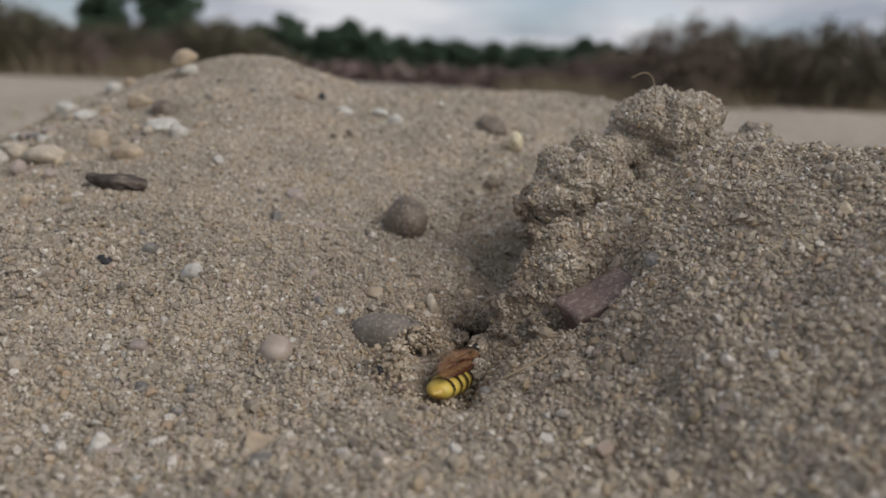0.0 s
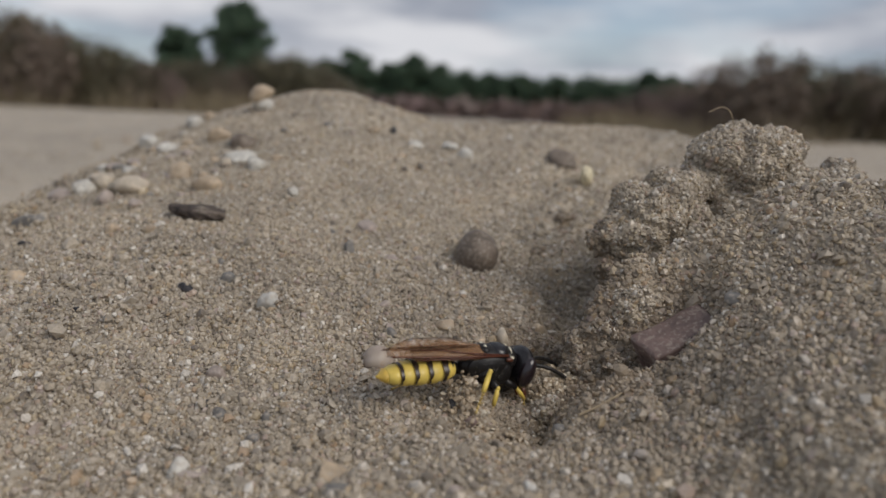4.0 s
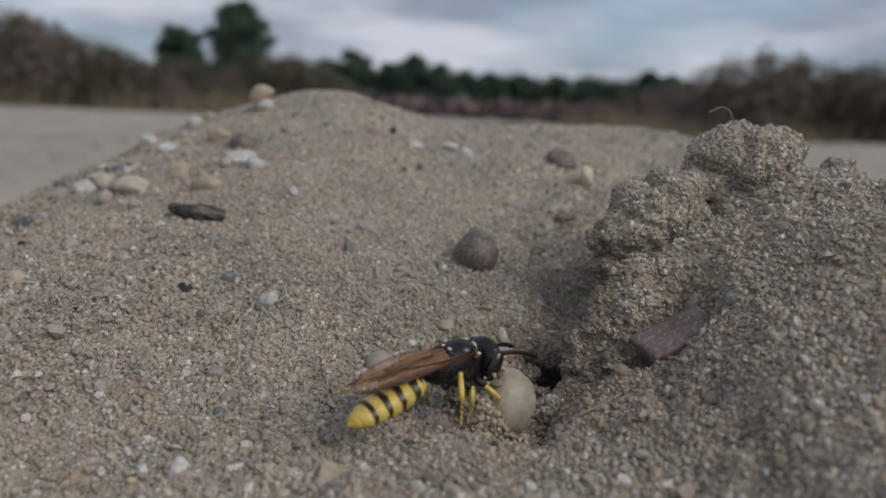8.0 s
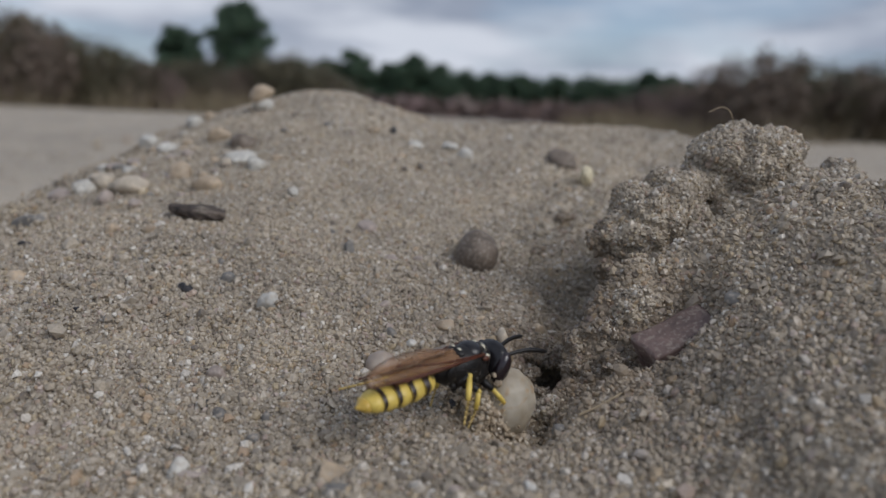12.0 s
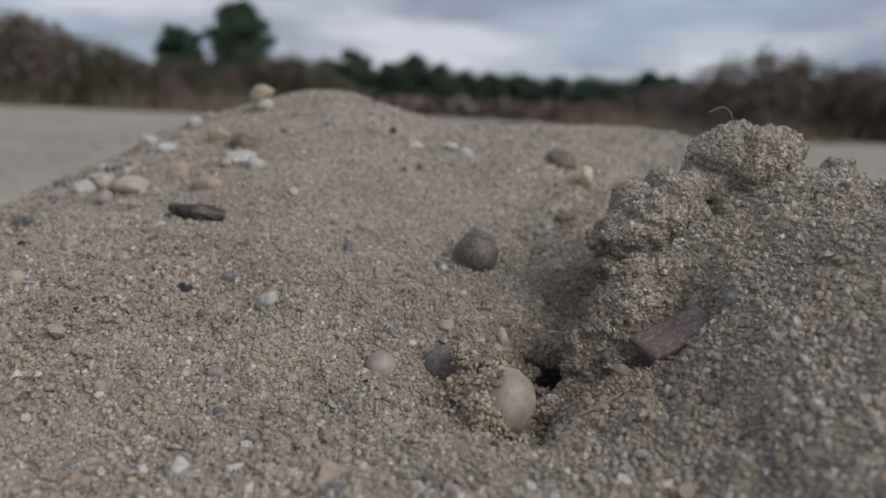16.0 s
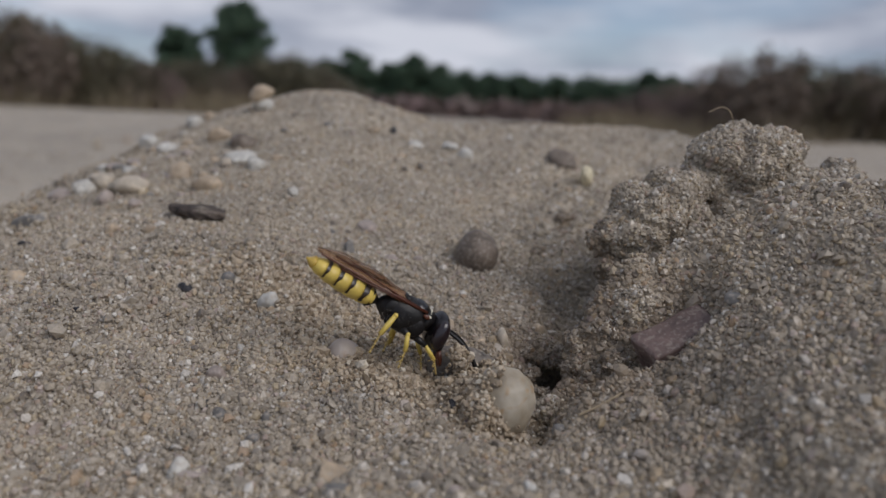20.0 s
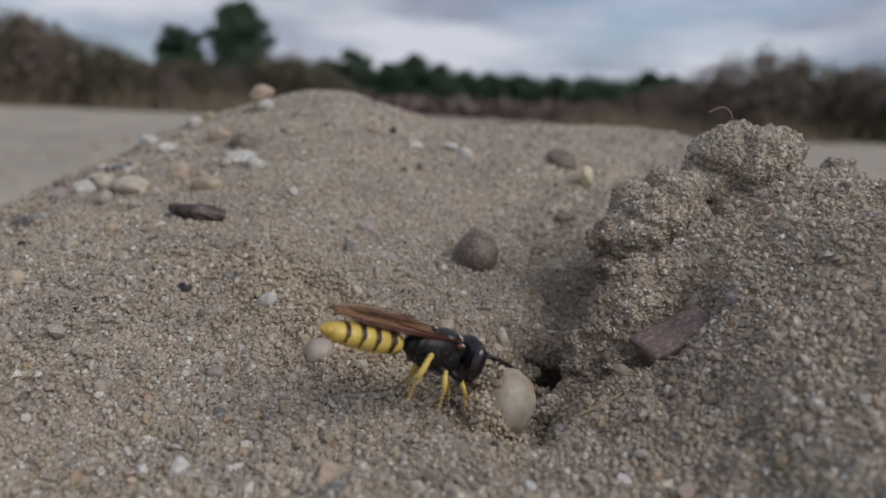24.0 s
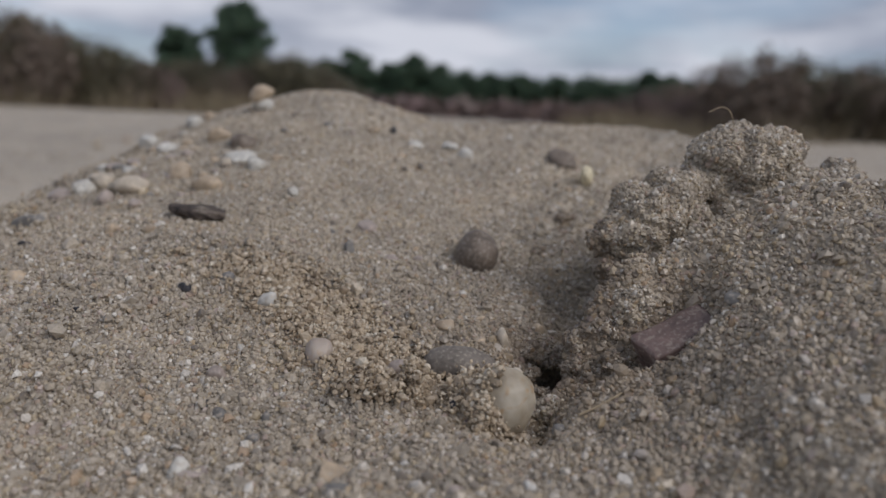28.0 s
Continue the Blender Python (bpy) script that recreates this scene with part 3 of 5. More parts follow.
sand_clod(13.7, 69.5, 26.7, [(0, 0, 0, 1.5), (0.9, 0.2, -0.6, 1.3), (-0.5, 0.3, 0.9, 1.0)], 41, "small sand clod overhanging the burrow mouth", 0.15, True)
sand_clod(13.2, 70.6, 29.0, [(0, 0, 0, 1.3), (0.8, 0.3, 0.7, 1.3)], 40, "small dark sand clod over the burrow mouth", 0.15, True)
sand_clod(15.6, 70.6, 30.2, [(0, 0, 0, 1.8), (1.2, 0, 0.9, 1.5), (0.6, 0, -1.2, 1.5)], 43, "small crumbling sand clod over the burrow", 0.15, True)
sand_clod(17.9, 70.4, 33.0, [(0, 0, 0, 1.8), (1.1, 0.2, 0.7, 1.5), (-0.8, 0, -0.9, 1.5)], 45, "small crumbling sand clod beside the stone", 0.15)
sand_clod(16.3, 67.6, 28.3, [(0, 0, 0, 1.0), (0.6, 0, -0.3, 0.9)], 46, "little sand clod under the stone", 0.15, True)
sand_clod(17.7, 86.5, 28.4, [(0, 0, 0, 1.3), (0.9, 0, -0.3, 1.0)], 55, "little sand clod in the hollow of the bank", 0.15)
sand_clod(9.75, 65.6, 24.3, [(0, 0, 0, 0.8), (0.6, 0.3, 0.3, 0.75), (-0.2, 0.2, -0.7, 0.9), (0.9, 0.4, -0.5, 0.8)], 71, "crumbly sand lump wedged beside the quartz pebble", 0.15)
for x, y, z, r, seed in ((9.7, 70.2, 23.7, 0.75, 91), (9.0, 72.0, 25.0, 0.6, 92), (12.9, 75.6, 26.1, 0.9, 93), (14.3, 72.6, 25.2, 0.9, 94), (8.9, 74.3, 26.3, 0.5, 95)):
    sand_clod(x, y, z, [(0, 0, 0, r), (0.6 * r, 0.2, 0.4 * r, 0.8 * r), (-0.6 * r, 0.1, -0.4 * r, 0.8 * r)], seed, "crumbling lump of dark sand on the burrow's lip", 0.15, True)
for x, y, r, seed in ((28.9, 117.0, 1.5, 81), (31.2, 118.5, 1.2, 82), (15.1, 103.0, 1.1, 83), (16.6, 106.0, 0.9, 84), (12.0, 96.5, 0.9, 85)):
    sand_clod(x, y, float(sand_height(x, y)) + 0.2 * r, [(0, 0, 0, r), (0.7 * r, 0.2, 0.2 * r, 0.7 * r), (-0.6 * r, 0, -0.2 * r, 0.7 * r)], seed, "little dark crumb of sand on the slope", 0.16, True)


# ---------------------------------------------------------------- heath, woods
def sprig_cloud(centres, radii, n, leaf, seed, flat=1.0):
    """Small leaf blades filled round centres, in metres, as arrays."""
    rng = np.random.default_rng(seed)
    idx = rng.integers(0, len(centres), n)
    d = rng.normal(size=(n, 3))
    d /= np.linalg.norm(d, axis=1, keepdims=True)
    p = np.asarray(centres)[idx] + d * (np.asarray(radii)[idx] * rng.random(n) ** 0.4)[:, None] * np.array([1, 1, flat])
    a = rng.normal(size=(n, 3))
    a /= np.linalg.norm(a, axis=1, keepdims=True)
    b = np.cross(a, rng.normal(size=(n, 3)))
    b /= np.linalg.norm(b, axis=1, keepdims=True)
    s = leaf * rng.uniform(0.6, 1.4, (n, 1))
    v = np.stack([p - a * s, p + b * s * 0.45, p + a * s, p - b * s * 0.45], 1)
    return v.reshape(-1, 3), np.arange(4 * n).reshape(-1, 4)


def stems(base, tips, r0, bm=None):
    bm = bm or bmesh.new()
    for t in tips:
        mid = base.lerp(t, 0.5) + Vector((0, 0, 0.06 * (t - base).length))
        loft([(*(base / MM), r0 / MM, r0 / MM), (*(mid / MM), r0 * 0.7 / MM, r0 * 0.7 / MM), (*(t / MM), r0 * 0.25 / MM, r0 * 0.25 / MM)], 6, bm)
    return bm


def heather_bush(width, height, seed, material, label):
    r = random.Random(seed)
    bush = new("heather_bush")
    tagged(bush, label, "bush", "heath bushes")
    cs, rs, tips = [], [], []
    for k in range(46):
        a, d = r.uniform(0, 6.283), width * 0.5 * r.random() ** 0.6
        top = height * (1 - 0.55 * (2 * d / width) ** 2) * r.uniform(0.78, 1.0)
        tips.append(Vector((d * math.cos(a), d * math.sin(a), top)))
        for f in (0.35, 0.65, 0.95):
            cs.append((d * math.cos(a) * (0.6 + 0.4 * f), d * math.sin(a) * (0.6 + 0.4 * f), top * f))
            rs.append(height * 0.20 * r.uniform(0.8, 1.2))
    part("stem", stems(Vector((0, 0, 0)), tips, 0.008), WOODY, bush)
    v, f = sprig_cloud(cs, rs, 9000, height * 0.030, seed)
    crown = new("crown", mesh_from("crown", v, f, material, False))
    crown.parent = bush
    return bush


def pine(height, spread, seed, label, bare=0.15):
    r = random.Random(seed)
    tree = new("pine_tree")
    tagged(tree, label, "tree", "trees at the wood's edge")
    bend = r.uniform(-0.03, 0.03) * height
    trunk_st = [(bend * f * f / MM, 0, height * f / MM, height * 0.022 * (1 - 0.85 * f) / MM, height * 0.022 * (1 - 0.85 * f) / MM) for f in (0, 0.2, 0.4, 0.6, 0.8, 0.97)]
    part("trunk", loft(trunk_st, 9), TRUNK_BARK, tree, "tapered brown pine trunk")
    cs, rs, limbs = [], [], bmesh.new()
    for k in range(38):
        f = bare + (1 - bare) * (k + r.random()) / 38
        a = r.uniform(0, 6.283)
        reach = spread * 0.5 * math.sin(math.pi * (0.14 + 0.74 * f)) ** 0.8 * r.uniform(0.6, 1.1)
        b = Vector((bend * f * f, 0, height * f * 0.93))
        t = b + Vector((math.cos(a) * reach, math.sin(a) * reach, height * 0.05))
        stems(b, [t], height * 0.006, limbs)
        for g in (0.45, 0.75, 1.0):
            cs.append(tuple(b.lerp(t, g)))
            rs.append(height * 0.10 * r.uniform(0.8, 1.2))
    part("limb", limbs, TRUNK_BARK, tree)
    v, f = sprig_cloud(cs, rs, 24000, height * 0.022, seed, 0.8)
    crown = new("crown", mesh_from("crown", v, f, NEEDLES, False))
    crown.parent = tree
    return tree


def land(x, y):
    return float(sand_height(x / MM, y / MM)) * MM


BROWN_B = [heather_bush(1.1, 0.55, 201, HEATHER, "brown heather bush with faded mauve flowers"), heather_bush(0.9, 0.42, 202, MAUVE, "low brown heather bush with faded flowers"),
           heather_bush(1.2, 0.60, 203, GREENISH, "dark green and brown heath bush")]
HEATH = [  # x, y, kind, scale, turn
    (1.76, 5.6, 1, 0.60, 20), (2.12, 5.4, 0, 1.06, 80), (2.05, 5.9, 1, 0.88, 10), (2.45, 5.4, 2, 0.90, 140), (2.75, 5.3, 0, 0.88, 200), (3.1, 5.3, 2, 0.98, 260), (3.5, 5.2, 0, 1.1, 310), (4.0, 5.4, 2, 1.15, 20),
    (-3.9, 5.2, 0, 1.5, 15), (-3.35, 5.0, 2, 1.32, 75), (-3.0, 5.4, 0, 1.12, 15), (-2.75, 5.0, 0, 0.98, 135), (-2.42, 5.2, 2, 0.80, 195), (-2.15, 5.4, 1, 0.80, 255),
    (-2.75, 7.8, 2, 0.80, 0), (-2.4, 7.6, 2, 0.84, 30), (-2.0, 7.4, 0, 0.80, 90), (-1.72, 7.5, 2, 0.95, 190), (-1.45, 7.3, 2, 0.98, 150), (-1.2, 7.8, 0, 0.75, 40),
    (1.3, 9.0, 1, 0.66, 45), (1.75, 9.2, 1, 0.78, 105), (2.2, 9.0, 1, 0.98, 165), (2.65, 9.3, 0, 0.95, 225), (0.9, 10.5, 1, 0.6, 5), (3.1, 9.0, 0, 0.95, 12),
    (4.7, 4.6, 0, 1.1, 33), (-4.6, 4.6, 2, 1.2, 99), (5.2, 2.5, 0, 1.1, 51), (-5.2, 2.2, 2, 1.1, 77), (3.5, -4.5, 0, 1.1, 12), (0.5, -5.5, 2, 1.1, 34), (-3.2, -4.8, 0, 1.1, 56)]
for k, (x, y, kind, size, turn) in enumerate(HEATH):
    first = k in (0, 1, 3)
    bush = BROWN_B[{0: 1, 1: 0, 3: 2}[k]] if first else copy_thing(BROWN_B[kind], Matrix())
    bush.matrix_basis = pose(x, y, land(x, y) - 0.01, 0, 0, turn) @ Matrix.Diagonal((size, size, size, 1))

PINES = [pine(7.6, 4.1, 301, "tall dark green pine standing over the heath", 0.12), pine(5.6, 4.4, 302, "rounded dark green pine over the heath", 0.1), pine(8.0, 6.6, 303, "broad dark green pine at the wood's edge", 0.1)]
WOOD = [  # x, y, kind, scale, turn
    (-16.1, 60, 0, 1.0, 0), (-20.7, 60, 1, 1.0, 60), (-13.3, 110, 2, 1.0, 10), (-6.0, 110, 2, 0.98, 100), (-9.5, 116, 2, 0.85, 45), (-2.2, 110, 2, 0.85, 170), (2.4, 112, 2, 0.78, 230),
    (6.5, 112, 2, 0.76, 290), (10.8, 112, 2, 0.74, 350), (15.0, 112, 2, 0.74, 40), (19.2, 112, 2, 0.72, 110), (23.0, 111, 2, 0.70, 190), (28.5, 110, 2, 0.88, 250), (32.5, 112, 2, 0.84, 310),
    (-18.0, 118, 2, 0.9, 20), (-24, 120, 2, 0.9, 200), (-31, 118, 2, 0.9, 140), (38, 114, 2, 0.85, 80), (45, 116, 2, 0.9, 15), (53, 116, 2, 0.9, 120), (-40, 118, 2, 0.95, 220), (-50, 116, 2, 0.9, 300), (-60, 118, 2, 1.0, 10), (62, 118, 2, 1.0, 60)]
for k, (x, y, kind, size, turn) in enumerate(WOOD):
    tree = PINES[kind] if k < 3 else copy_thing(PINES[kind], Matrix())
    tree.matrix_basis = pose(x, y, land(x, y) - 0.1, 0, 0, turn) @ Matrix.Diagonal((size, size, size, 1))


def wood_fill():
    """The wood behind its edge: a deep belt of crowns nobody could count."""
    rng = np.random.default_rng(9)
    cs = np.stack([rng.uniform(-80, 80, 1300), rng.uniform(113, 150, 1300), 5.3 * rng.random(1300) ** 0.6], 1)
    v, f = sprig_cloud(cs, np.full(1300, 1.7), 90000, 0.34, 10)
    return tagged(new("far_wood", mesh_from("far_wood", v, f, NEEDLES, False)), "dark green belt of far pine wood", "wood", kind="stuff")


wood_fill()


def far_heath():
    """Low heather over the plain between the near bushes and the wood."""
    rng = np.random.default_rng(19)
    n = 2600
    y = 12 + 92 * rng.random(n) ** 1.3
    x = rng.uniform(-0.8, 0.8, n) * y
    z = sand_height(x / MM, y / MM) * MM
    cs = np.stack([x, y, z + 0.12], 1)
    v, f = sprig_cloud(cs, 0.35 + 0.006 * y, 60000, 0.12, 20, 0.5)
    return tagged(new("far_heath", mesh_from("far_heath", v, f, MAUVE, False)), "low mauve-brown heather over the distant plain", "heath", kind="stuff")


far_heath()


def dry_grass():
    """Tussocks of dead grass at the foot of the heather."""
    rng = np.random.default_rng(12)
    n = 22000
    x = rng.uniform(-5, 5, n)
    y = rng.uniform(4.3, 7.2, n)
    sel = (np.abs(x) > 1.0) & (rng.random(n) < 0.5 + 0.5 * lattice(x, y, 0.35, 3))
    x, y = x[sel], y[sel]
    z = sand_height(x / MM, y / MM) * MM
    p = np.stack([x, y, z], 1)
    lean = np.stack([rng.normal(0, 0.05, len(x)), rng.normal(0, 0.05, len(x)), rng.uniform(0.06, 0.20, len(x))], 1)
    side = np.stack([rng.uniform(0.002, 0.005, len(x)), rng.normal(0, 0.002, len(x)), 0 * x], 1)
    v = np.stack([p - side, p + side, p + lean], 1).reshape(-1, 3)
    return tagged(new("dry_grass", mesh_from("dry_grass", v, np.arange(len(v)).reshape(-1, 3), DRY_GRASS, False)), "ochre dry grass tussocks at the heath's foot", "grass", kind="stuff")


dry_grass()



# ---------------------------------------------------------------- stones and bits on the sand
def stone(name, x, y, size, seed, material, label, category="pebble", sink=0.35, turn=0, lean=0, facet=0.75, group="", rough=0.2):
    rx, ry, rz = (1.08 * v for v in size)
    ob = new(name, finish(blob(rx, ry, rz, seed, rough, 3, 0.0, facet), name, material))
    z = float(sand_height(x, y)) + rz * (1 - 2 * sink - 0.3)
    ob.matrix_world = pose(x * MM, y * MM, z * MM, 0, lean, turn)
    return tagged(ob, label, category, group)

stone("dark_pebble", 4.1, 91.8, (2.4, 2.6, 2.75), 100, BROWN_STONE, "dark brown rounded pebble set in the sand slope", sink=0.19, turn=20, lean=0, facet=0.0, rough=0.06)
stone("small_pebble", 20.6, 113.8, (1.0, 1.2, 1.55), 102, CREAM_STONE, "small upright cream pebble in the sand slope", sink=-0.05, turn=0, lean=0)
stone("pebble", 18.6, 123.1, (2.52, 2.35, 2.18), 103, BROWN_STONE, "brown pebble half sunk in the slope", sink=0.35, turn=0, lean=0)
stone("pebble", -33.9, 142.0, (2.06, 1.79, 1.52), 104, CHALK, "white pebble on the crest of the mound", sink=0.1, turn=0, lean=0)
stone("pebble", -30.3, 114.5, (2.61, 1.88, 1.15), 105, CHALK, "long white pebble among gravel on the mound", sink=0.2, turn=20, lean=0)
stone("pebble", -27.6, 111.0, (1.47, 1.38, 1.29), 106, CHALK, "white pebble among gravel on the mound", sink=0.2, turn=0, lean=0)
stone("pebble", -37.6, 127.1, (1.86, 1.66, 1.46), 107, TAN_STONE, "tan pebble among gravel on the mound", sink=0.2, turn=0, lean=0)
stone("pebble", -31.9, 121.1, (1.95, 1.81, 1.68), 108, BROWN_STONE, "brownish pebble among gravel on the mound", sink=0.2, turn=0, lean=0)
stone("pebble", -55.0, 142.7, (2.30, 1.92, 1.54), 109, CHALK, "greyish white pebble on the flank of the mound", sink=0.2, turn=-20, lean=0)
stone("pebble", -45.8, 127.2, (2.15, 1.51, 0.88), 110, CHALK, "flat white pebble on the flank of the mound", sink=0.2, turn=-10, lean=0)
stone("pebble", -39.1, 112.6, (1.83, 1.79, 1.74), 111, TAN_STONE, "cream tan pebble on the flank of the mound", sink=0.25, turn=0, lean=0)
stone("pebble", -32.6, 104.8, (1.86, 1.58, 1.30), 112, TAN_STONE, "honey coloured pebble on the flank of the mound", sink=0.25, turn=0, lean=0)
stone("pebble", -44.6, 108.5, (2.89, 2.20, 1.52), 113, WHITE_STONE, "flat cream stone on the flank of the mound", sink=0.25, turn=5, lean=0)
stone("pebble", -49.9, 112.5, (1.41, 1.41, 1.40), 114, WHITE_STONE, "small cream stone on the flank of the mound", sink=0.25, turn=0, lean=0)
stone("pebble", -52.6, 111.3, (1.65, 1.60, 1.56), 115, CHALK, "pale stone on the flank of the mound", sink=0.25, turn=0, lean=0)
stone("pebble", -46.8, 105.3, (1.17, 1.20, 1.23), 116, PINK_STONE, "dull pink stone on the flank of the mound", sink=0.25, turn=0, lean=0)
stone("pebble", -56.1, 111.6, (2.07, 1.60, 1.13), 117, PINK_STONE, "small rosy stone on the flank of the mound", sink=0.3, turn=0, lean=0)
stone("pebble", -48.1, 147.2, (1.93, 1.64, 1.35), 118, CHALK, "pale stone near the crest of the mound", sink=0.3, turn=0, lean=0)
stone("pebble", -45.7, 148.3, (1.29, 1.21, 1.13), 119, TAN_STONE, "small tan stone near the crest of the mound", sink=0.3, turn=0, lean=0)
stone("pebble", -54.6, 100.6, (2.92, 2.05, 1.18), 120, GREY_STONE, "flat grey-brown stone on the sand", sink=0.3, turn=-8, lean=0)
stone("pebble", -40.8, 93.0, (0.90, 0.89, 0.88), 121, TAN_STONE, "small round pebble on the sand", sink=0.3, turn=0, lean=0)
stone("pebble", -35.6, 91.7, (0.82, 0.77, 0.72), 122, TAN_STONE, "small round pebble on the sand", sink=0.3, turn=0, lean=0)
stone("pebble", -17.9, 77.6, (1.06, 1.21, 1.36), 123, CHALK, "pale grey upright pebble in the sand", sink=0.3, turn=0, lean=20)
stone("pebble", -22.9, 80.6, (0.97, 0.87, 0.77), 124, GREY_STONE, "dull grey pebble sunk in the sand", sink=0.3, turn=0, lean=0)
stone("pebble", -11.3, 90.8, (0.68, 0.88, 1.07), 125, GREY_STONE, "small dark grey stone in the slope", sink=0.3, turn=0, lean=0)
stone("pebble", -20.7, 103.6, (0.84, 0.78, 0.72), 126, CHALK, "small white stone in the slope", sink=0.2, turn=0, lean=0)
stone("pebble", 0.4, 126.9, (1.21, 1.04, 0.88), 127, CHALK, "small whitish stone high on the slope", sink=0.2, turn=0, lean=0)
stone("pebble", -12.3, 127.5, (1.02, 0.85, 0.68), 128, TAN_STONE, "small buff stone near the crest", sink=0.2, turn=0, lean=0)
stone("pebble", -9.2, 130.5, (0.57, 0.68, 0.80), 129, DARK_CHIP, "black speck of stone near the crest", sink=0.2, turn=0, lean=0)
stone("pebble", 0.6, 76.4, (0.99, 0.89, 0.79), 130, TAN_STONE, "small honey pebble on the slope", sink=0.3, turn=0, lean=0)
stone("pebble", 6.4, 74.7, (0.63, 0.94, 1.26), 131, WHITE_STONE, "upright dull pale pebble beside the trench", sink=0.3, turn=0, lean=0)
stone("pebble", -2.7, 73.5, (0.51, 0.49, 0.47), 132, CHALK, "small white stone on the slope", sink=0.2, turn=0, lean=0)
stone("pebble", -4.8, 74.5, (0.57, 0.64, 0.72), 133, GREY_STONE, "small greyish pebble on the slope", sink=0.3, turn=0, lean=0)
stone("pebble", 10.3, 78.5, (0.72, 0.67, 0.63), 134, TAN_STONE, "small tan pebble above the burrow mouth", sink=0.3, turn=0, lean=0)
stone("pebble", -7.4, 52.4, (1.37, 1.34, 1.31), 135, TAN_STONE, "tan pebble sunk in loose sand", sink=0.4, turn=0, lean=0)
stone("pebble", -6.4, 49.1, (1.17, 0.95, 0.74), 136, GREY_STONE, "dark grey pebble sunk in loose sand", sink=0.4, turn=0, lean=0)
stone("pebble", -19.4, 54.2, (0.86, 1.10, 1.35), 137, CHALK, "pale pebble sunk in loose sand", sink=0.4, turn=0, lean=20)
stone("pebble", 6.9, 50.3, (0.52, 0.53, 0.54), 138, CHALK, "small white pebble sunk in loose sand", sink=0.35, turn=0, lean=0)
stone("pebble", -19.9, 65.9, (1.02, 0.91, 0.80), 139, PINK_STONE, "pale round pebble sunk in the sand", sink=0.35, turn=0, lean=0)
stone("pebble", -47.1, 83.0, (1.25, 1.09, 0.92), 140, TAN_STONE, "pale pebble sunk in the sand", sink=0.35, turn=0, lean=0)
stone("pebble", 10.2, 59.5, (0.70, 0.79, 0.88), 141, GREY_STONE, "bluish grey pebble in the bank", sink=0.4, turn=0, lean=0)
stone("pebble", -19.3, 61.0, (0.52, 0.51, 0.50), 142, DARK_CHIP, "black pebble sunk in loose sand", sink=0.35, turn=0, lean=0)
stone("pebble", -14.2, 61.0, (0.52, 0.61, 0.70), 143, GREY_STONE, "small grey pebble sunk in loose sand", sink=0.35, turn=0, lean=0)
stone("pebble", 25.4, 64.8, (0.98, 0.82, 0.67), 144, GREY_STONE, "grey pebble sunk in the bank", sink=0.4, turn=0, lean=0)
stone("pebble", -6.2, 88.6, (1.00, 0.81, 0.63), 145, PINK_STONE, "dull pink stone sunk in the slope", sink=0.35, turn=0, lean=0)
stone("pebble", -9.8, 98.6, (1.47, 1.31, 1.16), 146, PINK_STONE, "buff pebble sunk in the slope", sink=0.4, turn=0, lean=0)
stone("pebble", -5.3, 126.5, (1.20, 1.04, 0.87), 147, CHALK, "pale pebble near the crest", sink=0.3, turn=0, lean=0)
stone("pebble", 3.1, 125.5, (1.47, 1.27, 1.06), 148, CHALK, "pale pebble near the crest", sink=0.35, turn=0, lean=0)
stone("pebble", -7.2, 120.9, (0.80, 0.68, 0.56), 149, TAN_STONE, "small amber stone near the crest", sink=0.3, turn=0, lean=0)



def bark_chip(x, y, length, w, h, seed, material, label, turn, lean, name="bark_chip"):
    """A split flake: long, ridged, with broken ends."""
    bm = bmesh.new()
    st = []
    r = random.Random(seed)
    for k in range(9):
        f = k / 8
        s = (0.12 + 0.88 * math.sin(math.pi * (0.05 + 0.84 * f)) ** 0.6) * r.uniform(0.84, 1.1)
        st.append((length * (f - 0.5), r.uniform(-0.06, 0.06) * w, 0.08 * h * math.sin(f * 5 + seed), w * s / 2, h * s / 2))
    loft(st, 12, bm)
    for v in bm.verts:
        q = v.co / MM
        v.co += Vector((0, 1, 1)) * noise.noise(Vector((q.x * 0.8, q.y * 4, q.z * 4 + seed))) * 0.12 * h * MM
    ob = new(name, finish(bm, name, material, False))
    z = float(sand_height(x, y)) + h * 0.28
    ob.matrix_world = pose(x * MM, y * MM, z * MM, 0, lean, turn)
    return tagged(ob, label, "bark chip" if name == "bark_chip" else "crumb")


bark_chip(-31.0, 95.2, 7.2, 2.8, 2.0, 3, BARK_CHIP, "dark weathered bark chip lying on the sand", -6, 7)
bark_chip(-26.6, 77.8, 2.0, 1.0, 1.0, 5, DARK_CHIP, "small black bark crumb on the sand", -30, 18, "crumb")
bark_chip(-51.1, 92.0, 1.5, 0.9, 0.8, 6, DARK_CHIP, "tiny black bark crumb on the sand", 5, 0, "crumb")
bark_chip(1.5, 62.4, 1.0, 0.8, 0.9, 7, DARK_CHIP, "tiny black crumb beside the quartz pebble", -50, 30, "crumb")
bark_chip(-36.0, 74.0, 1.0, 0.6, 0.6, 8, DARK_CHIP, "tiny black bark crumb on the sand", 20, 10, "crumb")

stone("pebble", 2.9, 61.0, (0.55, 0.5, 0.75), 151, PLUM_STONE, "tiny rusty stone beside the quartz pebble", sink=0.25, lean=20)

